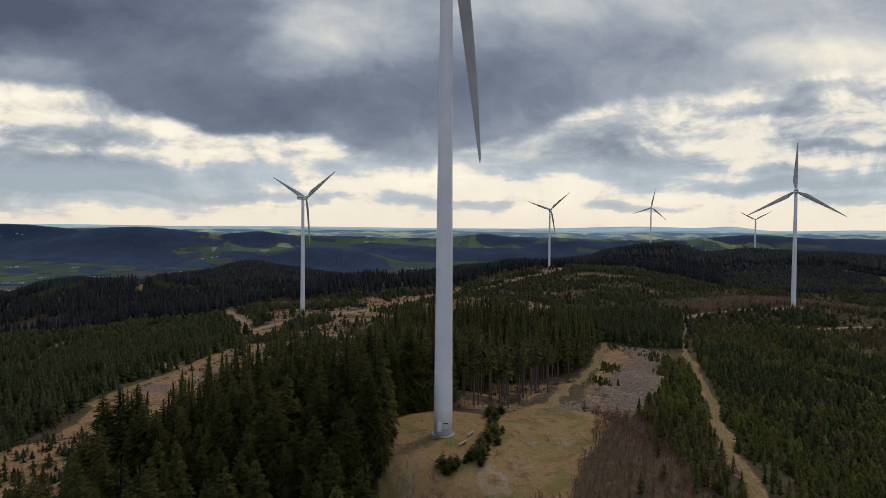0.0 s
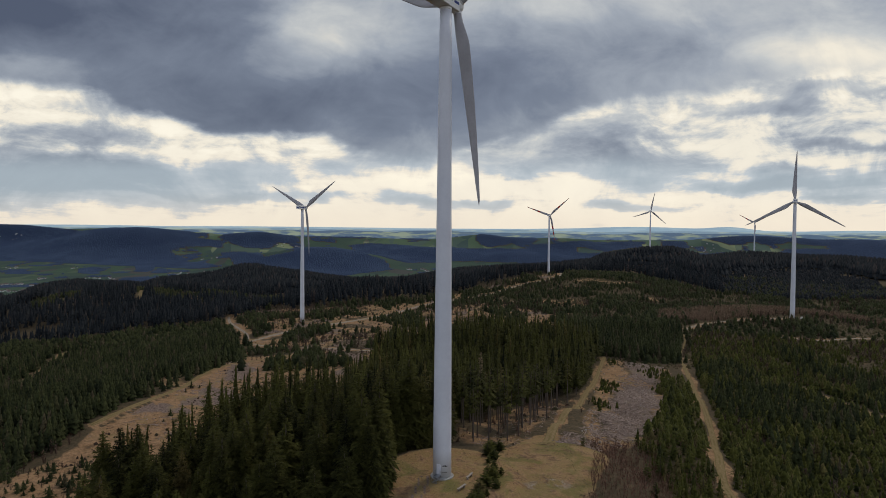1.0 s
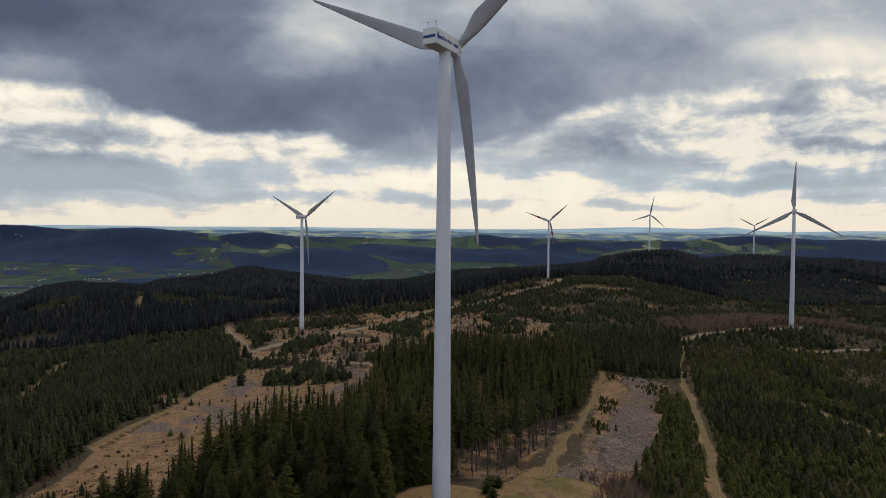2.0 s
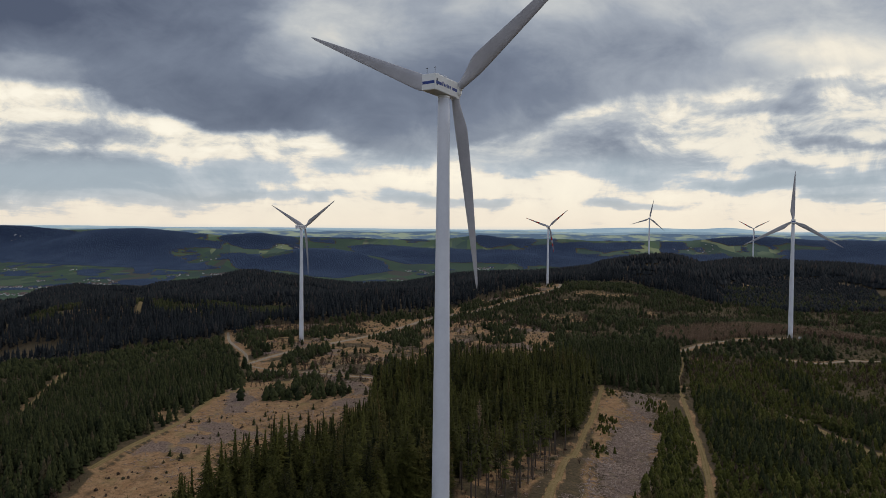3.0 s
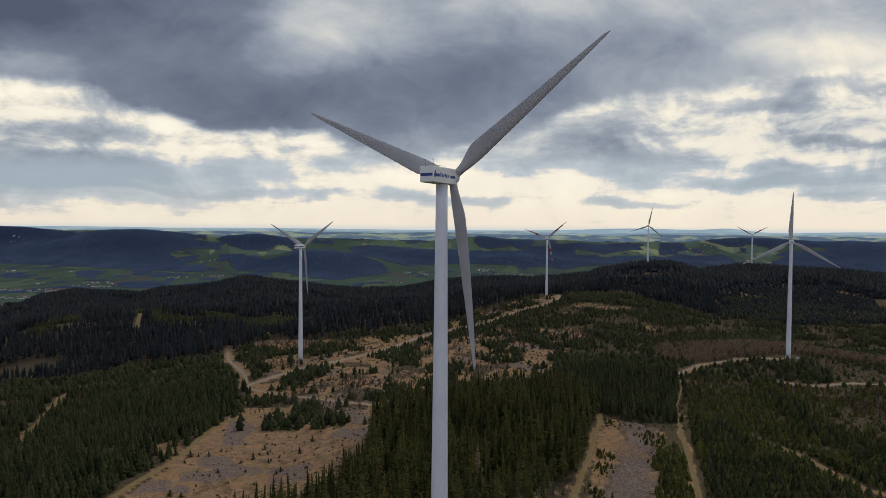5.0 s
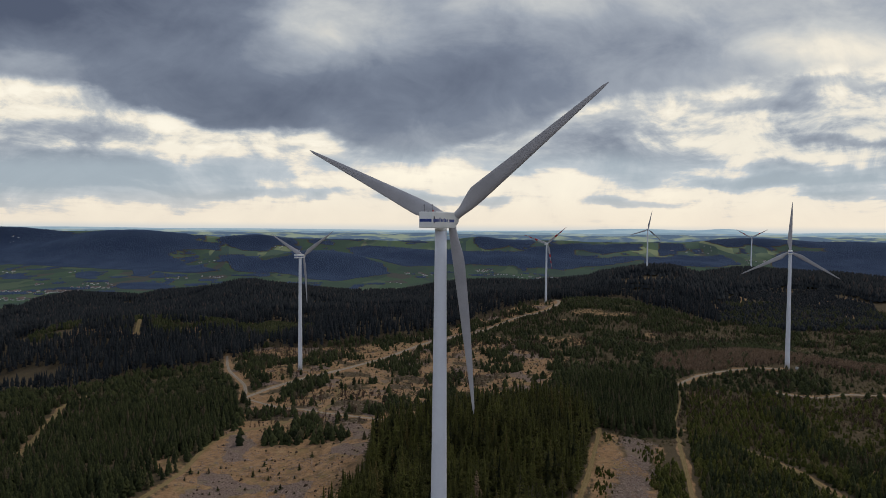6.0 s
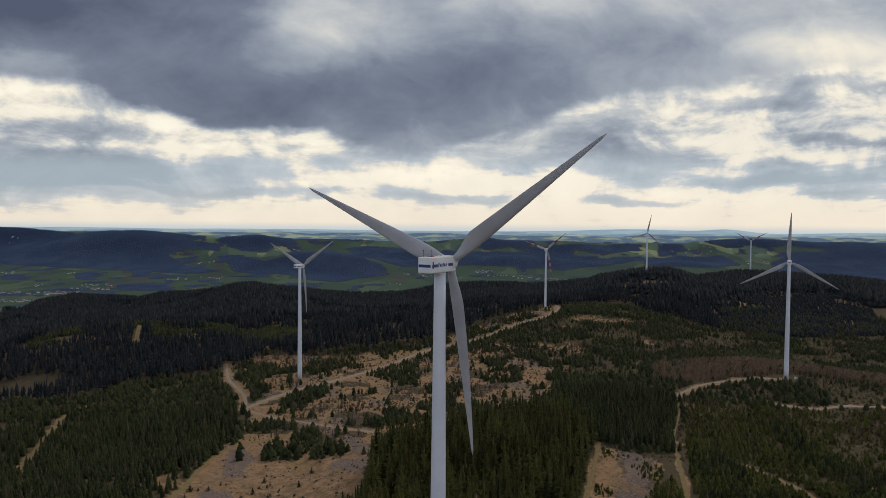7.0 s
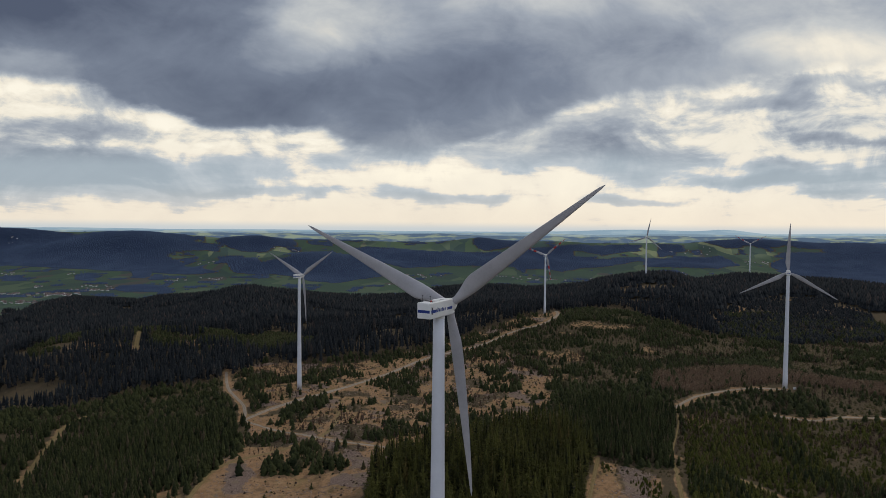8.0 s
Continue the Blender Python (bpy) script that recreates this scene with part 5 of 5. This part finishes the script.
dens = np.where(inside(sx, sy, BIRCH_BELT), 0.12, dens)
ins = ~taken & clear_of(sx, sy) & (rng.random(len(sx)) < dens)
sx, sy = sx[ins], sy[ins]
grove("young_spruces", SCRUB, sx, sy, 2.4 + 4.5 * fbm(sx, sy, 60, 107) + 3.5 * rng.random(len(sx)) ** 2, YOUNG, "scattered young spruces and shrubs on old felling ground", rng)
sx, sy, rng = scatter(5.0, 390, 830, 650, 1120, 26)
ins = inside(sx, sy, SLOPE_EAST) & clear_of(sx, sy) & (rng.random(len(sx)) < 2.4 * fbm(sx, sy, 60, 119, 4) - 0.55)
sx, sy = sx[ins], sy[ins]
grove("young_spruces", SCRUB, sx, sy, 3 + 5 * fbm(sx, sy, 60, 107) + 4 * rng.random(len(sx)) ** 2, HAZED_SPRUCE, "half-grown spruces on the slope behind the birches", rng)

# tall forest behind, out over the ridge
sx, sy, rng = scatter(5.6, -760, 1050, 220, 1000, 17)
ins = in_wood(sx, sy) & clear_of(sx, sy) & ~in_glade(sx, sy) & ~inside(sx, sy, GLADE_EAST) & ~inside(sx, sy, SLOPE_EAST) & (fbm(sx, sy, 70, 109, 4) > 0.38) & (rng.random(len(sx)) < 0.9) & (np.hypot(sx, sy) < 1000)
sx, sy = sx[ins], sy[ins]
grove("spruce_forest", [joined(m, trunk_shape(0.016, -0.02, 0.6, 3)) for m in COARSE], sx, sy, 8 + 11 * fbm(sx, sy, 50, 111) + 6 * rng.random(len(sx)), HAZED_SPRUCE, "tall dark spruce forest along the ridge", rng, stems=6)
sx, sy, rng = scatter(8.8, -1700, 1900, 350, 2150, 18)
ins = in_wood(sx, sy) & clear_of(sx, sy) & (~inside(sx, sy, GLADE_EAST) | (rng.random(len(sx)) < 0.32)) & ~inside(sx, sy, SLOPE_EAST) & (fbm(sx, sy, 150, 113) > 0.30) & (np.hypot(sx, sy) >= 1000) & ~is_field(sx, sy)
sx, sy = sx[ins], sy[ins]
grove("spruce_forest", TINY, sx, sy, 15 + 9 * fbm(sx, sy, 80, 115) + 3 * rng.random(len(sx)), HAZED_SPRUCE, "far spruce forest over the hilltops", rng, stretch=(1.2, 1.7))
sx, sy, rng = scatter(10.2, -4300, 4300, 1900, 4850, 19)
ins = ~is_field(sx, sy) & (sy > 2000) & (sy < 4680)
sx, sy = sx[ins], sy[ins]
grove("far_woods", [PYRAMID], sx, sy, 5 + 4 * rng.random(len(sx)), HAZED_WOODS, "dark woods on the far hills", rng, stretch=(3.2, 4.6))

# leafless brush and birches
sx, sy, rng = scatter(1.5, 10, 80, -50, 60, 20)
qx, qy = sx + 9 * (fbm(sx, sy, 8, 131) - 0.5), sy + 9 * (fbm(sx, sy, 8, 133) - 0.5)
ins = (inside(qx, qy, BROWN_SCRUB) | (inside(sx, sy, PATH_MIX) & (rng.random(len(sx)) < 0.3))) & clear_of(sx, sy)
grove("brush", BUSH, sx[ins], sy[ins], 1.4 + 2.4 * rng.random(ins.sum()) ** 1.5, RED_TWIGS, "leafless reddish-brown brush beside the hardstand", rng, "brush", (0.8, 1.4))
sx, sy, rng = scatter(2.9, 180, 540, 330, 500, 21)
ins = inside(sx, sy, BIRCH_BELT) & clear_of(sx, sy)
grove("brush", BUSH_FAR, sx[ins], sy[ins], 4 + 3 * rng.random(ins.sum()), PALE_TWIGS, "belt of leafless brown birches below the ridge", rng, "brush", (0.9, 1.5))
sx, sy, rng = scatter(5.4, -520, 780, 40, 900, 22)
ins = ~inside(sx, sy, TALL_STAND) & ~inside(sx, sy, BRASH) & ~(inside(sx, sy, STRIP) & (sy < 260)) & (rng.random(len(sx)) < 1.8 * soft(fbm(sx, sy, 48, 117, 4), 0.44, 0.62) * 0.5) & clear_of(sx, sy) & (np.hypot(sx, sy) > 60) & ~(in_wood(sx, sy) & ~in_glade(sx, sy) & ~inside(sx, sy, SLOPE_EAST))
grove("brush", BUSH_FAR, sx[ins], sy[ins], 2.5 + 4.5 * rng.random(ins.sum()) ** 1.5, TWIGS, "grey-brown leafless bushes among the young trees", rng, "brush", (0.8, 1.3))
# knee-high undergrowth over the old felling ground
sx, sy, rng = scatter(3.3, -480, 560, 215, 780, 37)
ins = ~in_wood(sx, sy) & ~inside(sx, sy, TALL_STAND) & ~inside(sx, sy, LEFT_WOOD) & ~inside(sx, sy, BRASH_BACK) & ~inside(sx, sy, STRIP) & clear_of(sx, sy, cut=0.8)
ins &= rng.random(len(sx)) < np.where(inside(sx, sy, FELLED) | inside(sx, sy, FELLED_BACK), 0.22, 0.85)
grove("undergrowth", [PYRAMID], sx[ins], sy[ins], 0.7 + 1.6 * rng.random(ins.sum()) ** 2, UNDERGROWTH, "low olive and brown undergrowth on old felling ground", rng, "shrubs", (3.0, 5.5))
# low heather and seedlings on the open ground
sx, sy, rng = scatter(2.7, -260, 180, -40, 700, 25)
ins = (inside(sx, sy, FELLED) | inside(sx, sy, FELLED_BACK) | inside(sx, sy, STRIP) | inside(sx, sy, OPEN_STAND)) & clear_of(sx, sy, cut=0.6) & (rng.random(len(sx)) < (0.08 + 0.6 * soft(fbm(sx, sy, 16, 61, 4), 0.44, 0.6)) * np.where(inside(sx, sy, STRIP) & (sy < 250), 0.4, 0.9))
grove("heather", SCRUB[:3], sx[ins], sy[ins], 0.4 + 0.9 * rng.random(ins.sum()) ** 2, HEATHER, "low brown heather and seedlings on felled ground", rng, "shrubs", (1.6, 3.2))


# ---- things on the pad ----
def ground_at(x, y):
    return float(height(np.array([x]), np.array([y]))[0])


def log_bench(x, y, turn):
    """A halved log on two short blocks."""
    root = tagged(new("log_bench"), "pale halved-log bench lying on dry grass", "bench", "benches by the tower")
    root.matrix_world = pose(x, y, ground_at(x, y), 0, 0, turn)
    bm = bmesh.new()
    rings(bm, [[(px, 0.26 * math.cos(a), 0.62 + (0.24 * math.sin(a) if math.sin(a) < 0 else 0.03 * math.sin(a))) for a in [2 * math.pi * k / 14 for k in range(14)]]
               for px in (-1.55, -0.8, 0, 0.8, 1.55)])
    part("seat", bm, WOOD, root, "flat-topped split log")
    for px in (-1.0, 1.0):
        part("support", box((0.3, 0.42, 0.46), (px, 0, 0.2), 0.03), WOOD, root)


log_bench(4.15, -6.9, 57)
log_bench(6.1, -0.9, 64)

# bushy young spruces between pad and hardstand, one by one
bushes = []
for k in range(4):
    pts, tris = spruce_shape(800 + k, 12, 10, clear=0.02, wide=0.36 + 0.03 * k, split=3, droop=-0.3)
    bushes.append(mesh_of("crown", pts, tris, PLANTED))
stem = mesh_of("trunk", *trunk_shape(0.02, -0.03, 0.9, 6), BARK)
rng = np.random.default_rng(5)
for k in range(36):
    s = rng.random() ** 1.4
    line = [(0.8, -19), (2.5, -16.5), (6.8, -14.5), (9.8, -7.5), (12, 3), (12.8, 14), (14, 27)]
    i = min(5, int(s * 6))
    f = s * 6 - i
    bx = line[i][0] * (1 - f) + line[i + 1][0] * f + rng.normal() * 1.0
    by = line[i][1] * (1 - f) + line[i + 1][1] * f + rng.normal() * 0.9
    h = 1.7 + 2.1 * rng.random()
    root = tagged(new("spruce_bush"), "bushy young spruce on the bank beside the hardstand", "bush", "bushes on the bank")
    root.matrix_world = pose(bx, by, ground_at(bx, by) - 0.05, 0, 0, 360 * rng.random())
    for name, me in (("trunk", stem), ("crown", bushes[k % 4])):
        ob = new(name, me)
        ob.parent, ob.scale = root, (h * 1.35, h * 1.35, h)
for bx, by, h in ((38, 27, 3.6), (43, 34, 2.6), (50, 12, 6.0), (47, -2, 5.0), (44, -14, 4.2), (57, 22, 6.5), (62, 8, 6.0), (55, -8, 5.5), (36, -24, 4.0), (60, 38, 5.0)):
    root = tagged(new("young_spruce"), "young spruce standing among leafless brush", "tree", "spruces in the brush")
    root.matrix_world = pose(bx, by, ground_at(bx, by) - 0.05, 0, 0, 360 * rng.random())
    for name, me in (("trunk", stem), ("crown", bushes[0])):
        ob = new(name, me)
        ob.parent, ob.scale = root, (h * 0.8, h * 0.8, h)


# ---- felled wood: sticks and stumps over the cleared ground ----
def sticks(name, places, count, label, seed, long=(0.6, 2.6), thick=(0.03, 0.09)):
    rng = np.random.default_rng(seed)
    xs, ys = [], []
    while len(xs) < count:
        poly = places[int(rng.integers(0, len(places)))]
        x0, x1 = min(p[0] for p in poly), max(p[0] for p in poly)
        y0, y1 = min(p[1] for p in poly), max(p[1] for p in poly)
        px, py = x0 + (x1 - x0) * rng.random(400), y0 + (y1 - y0) * rng.random(400)
        ok = inside(px, py, poly) & clear_of(px, py) & (fbm(px, py, 22, 53) < 0.62) & ((poly is not STRIP) | (py > 110)) & ((poly is not BRASH) | (off_line(px, py, SWATH) < 3 + 12 * rng.random(400)))
        xs.extend(px[ok])
        ys.extend(py[ok])
    x, y = np.array(xs[:count]), np.array(ys[:count])
    z = height(x, y) + 0.06 + 0.25 * rng.random(count) ** 2
    a, tip = rng.random(count) * 6.283, rng.normal(size=count) * 0.18
    half = (long[0] + (long[1] - long[0]) * rng.random(count) ** 2) / 2
    r = thick[0] + (thick[1] - thick[0]) * rng.random(count) ** 2
    d = np.stack([np.cos(a), np.sin(a), tip], -1) * half[:, None]
    side = np.stack([-np.sin(a), np.cos(a), np.zeros(count)], -1) * r[:, None]
    up = np.zeros((count, 3))
    up[:, 2] = r * 1.6
    c = np.stack([x, y, z], -1)
    v = np.stack([c - d - side, c - d + side, c - d + up, c + d - side, c + d + side, c + d + up], 1).reshape(-1, 3)
    f = np.array([(0, 3, 2), (3, 5, 2), (1, 2, 4), (2, 5, 4), (0, 2, 1), (3, 4, 5)])
    faces = (f[None] + 6 * np.arange(count)[:, None, None]).reshape(-1, 3)
    tagged(new(name, mesh_of(name, v, faces, LOGS)), label, "brushwood", kind="stuff")


sticks("brushwood", [BRASH], 2600, "grey cut branches and sticks strewn over the clearing", 31, (1.2, 4.5), (0.07, 0.2))
sticks("brushwood", [[(6, 24), (16, 22), (22, 32), (40, 62), (50, 96), (40, 100), (16, 50)], [(29, 30), (42, 28), (46, 40), (38, 46)]], 520, "fallen branches and felling waste beside the pad", 33, (1.0, 4.5), (0.04, 0.13))
sticks("brushwood", [FELLED, STRIP], 5200, "cut branches strewn over the felled ground", 32, (1.0, 5.0), (0.06, 0.16))


def stump_field():
    rng = np.random.default_rng(41)
    n = 0
    p, t = trunk_shape(0.22, -0.1, 0.34, 8)
    p[8:, :2] *= 2.4
    t = np.concatenate([t, [(8, 8 + k, 9 + k) for k in range(1, 7)]])
    me = mesh_of("stump", p, t, WOOD)
    for poly, count in ((BRASH, 90), (FELLED, 60)):
        x0, x1 = min(q[0] for q in poly), max(q[0] for q in poly)
        y0, y1 = min(q[1] for q in poly), max(q[1] for q in poly)
        while count:
            sx, sy = x0 + (x1 - x0) * rng.random(), y0 + (y1 - y0) * rng.random()
            if inside(np.array([sx]), np.array([sy]), poly)[0]:
                ob = tagged(new("tree_stump", me), "pale cut tree stump on felled ground", "stump", "stumps on felled ground")
                s = 0.8 + 0.9 * rng.random()
                ob.matrix_world = pose(sx, sy, ground_at(sx, sy), 0, 0, 360 * rng.random()) @ Matrix.Scale(s, 4)
                count -= 1


stump_field()


# ---- dead stems and bare birches standing by themselves ----
def bare_tree(x, y, tall, seed, label, limbs=16, twig=TWIGS):
    rng = np.random.default_rng(seed)
    root = tagged(new("bare_tree"), label, "tree", "bare trees on the felled ground")
    root.location = (x, y, ground_at(x, y) - 0.1)
    bend = rng.normal(size=2) * 0.02 * tall
    part("trunk", rod((0, 0, 0), (*bend, tall), 0.012 * tall, None, 7, 0.003 * tall), BARK, root)
    bm = bmesh.new()
    for _ in range(limbs):
        s = 0.35 + 0.6 * rng.random()
        p = Vector((*(bend * s), tall * s))
        a = rng.random() * 6.283
        ln = tall * (0.06 + 0.16 * (1 - s)) * (0.6 + 0.8 * rng.random())
        q = p + Vector((math.cos(a) * ln, math.sin(a) * ln, ln * (0.3 + 0.6 * rng.random())))
        rod(p, q, 0.004 * tall, bm, 4, 0.001 * tall)
        for _ in range(3):
            f = 0.4 + 0.6 * rng.random()
            w = p + (q - p) * f
            rod(w, w + Vector((rng.normal() * 0.4 * ln, rng.normal() * 0.4 * ln, 0.35 * ln)), 0.002 * tall, bm, 3, 0.0008 * tall)
    part("limbs", bm, twig, root)


for k, (x, y, h) in enumerate(((-76, 312, 16), (-109, 316, 13), (-116, 405, 12), (-150, 400, 10), (-128, 398, 11), (-140, 410, 9), (-62, 322, 9), (-98, 455, 11), (-30, 520, 10), (-205, 250, 12), (-180, 180, 11), (-222, 170, 12))):
    bare_tree(x, y, h, 60 + k, "bare grey standing stem on felled ground" if k < 2 else "leafless grey-brown tree beside the clearing", 10 if k < 2 else 26)

larch = tagged(new("larch_tree"), "pale beige leafless larch standing among dark spruces", "tree")
larch.matrix_world = pose(15, 99, ground_at(15, 99) - 0.1)
for name, me in (("trunk", trunks[1]), ("crown", mesh_of("crown", *twiggy_shape(91, 26, 11, clear=0.12, wide=0.17), PALE_TWIGS))):
    ob = new(name, me)
    ob.parent, ob.scale = larch, (21, 21, 21)

# reddish beech saplings below the south road
sx, sy, rng = scatter(2.2, -150, -60, 270, 330, 23)
ins = (off_line(sx, sy, [(-140, 305), (-112, 300), (-85, 278)]) < 11) & clear_of(sx, sy)
grove("brush", BUSH, sx[ins], sy[ins], 1.2 + 1.3 * rng.random(ins.sum()), RUST, "rust-red leafy beech saplings below the road", rng, "brush", (0.9, 1.5))

# dry grass tufts round the pad
sx, sy, rng = scatter(0.55, -14, 42, -42, 30, 24)
ins = (inside(sx, sy, PAD) | inside(sx, sy, HARDSTAND)) & (np.hypot(sx, sy) > 2.8) & (rng.random(len(sx)) < 0.25 + 0.6 * soft(fbm(sx, sy, 5, 121), 0.35, 0.6))
TUFT = [brush_shape(900 + k, 7, 0) for k in range(3)]
grove("grass_tufts", TUFT, sx[ins], sy[ins], 0.18 + 0.3 * rng.random(ins.sum()), STRAW, "tufts of dry straw-coloured grass round the tower", rng, "grass", (2.2, 4.5))


# ---- houses in the valley ----
def house_meshes(kind):
    w, d, h, r = ((9, 12, 5.2, 4), (11, 18, 5.5, 5), (14, 30, 6, 4))[kind]
    bm = box((w, d, h), (0, 0, h / 2 - 0.5), 0.05)
    walls = bpy.data.meshes.new("wall")
    bm.to_mesh(walls)
    bm.free()
    walls.materials.append(WALL_WHITE)
    bm = bmesh.new()
    o = 0.6
    rings(bm, [[(-w / 2 - o, y, h - 0.8), (w / 2 + o, y, h - 0.8), (w / 2 + o, y, h - 0.5), (0, y, h + r), (-w / 2 - o, y, h - 0.5)] for y in (-d / 2 - o, d / 2 + o)])
    roof = bpy.data.meshes.new("roof")
    bm.to_mesh(roof)
    bm.free()
    roof.materials.append(ROOF)
    return walls, roof


HOUSES = [house_meshes(k) for k in range(3)]
rng = np.random.default_rng(77)
VILLAGE_WEST = [(-1780, 2620, 110, 60, 53), (-1730, 2340, 120, 50, 42), (-1720, 2810, 70, 50, 30), (-2010, 2610, 60, 40, 15), (-2080, 2930, 50, 30, 6), (-2630, 3500, 60, 40, 5), (-2280, 3520, 40, 40, 4), (-1510, 3250, 60, 40, 7), (-1340, 3340, 120, 40, 11), (-1790, 2970, 90, 40, 8), (-1640, 4030, 60, 40, 4)]
VILLAGE_EAST = [(-60, 3500, 100, 60, 9), (-200, 3540, 60, 40, 5), (290, 3730, 70, 70, 18), (390, 3540, 160, 40, 11), (690, 3430, 220, 40, 14), (-240, 3110, 70, 30, 3), (1980, 4400, 150, 80, 11), (2300, 4130, 160, 50, 9), (1550, 3700, 90, 40, 5), (-1190, 4350, 160, 30, 7), (-3350, 4470, 110, 40, 7)]
for vx, vy, rx, ry, count in VILLAGE_WEST + VILLAGE_EAST:
    for _ in range(count):
        hx, hy = vx + rng.normal() * rx * 0.55, vy + rng.normal() * ry * 0.55
        k = int(rng.choice(3, p=(0.62, 0.28, 0.10)))
        root = tagged(new("house"), "small white house with a gabled tiled roof", "house", "houses in the valley")
        root.matrix_world = pose(hx, hy, ground_at(hx, hy), 0, 0, 180 * rng.random()) @ Matrix.Scale(0.7, 4)
        for name, me in zip(("wall", "roof"), HOUSES[k]):
            ob = new(name, me)
            ob.parent = root
            if name == "wall":
                tagged(ob, "white rendered walls")


# small transformer hut at the foot of the turbine above the plantation
hut = tagged(new("transformer_hut"), "small pale transformer hut beside the turbine foot", "hut")
hut.matrix_world = pose(320, 393, ground_at(320, 393), 0, 0, 20) @ Matrix.Scale(0.7, 4)
part("wall", box((3.0, 2.4, 2.6), (0, 0, 1.2), 0.06), WALL_WHITE, hut)
part("roof", box((3.3, 2.7, 0.18), (0, 0, 2.6), 0.04), CONCRETE, hut)
part("door", box((0.9, 0.06, 2.0), (0.5, -1.23, 1.1), 0.01), GALVANISED, hut)
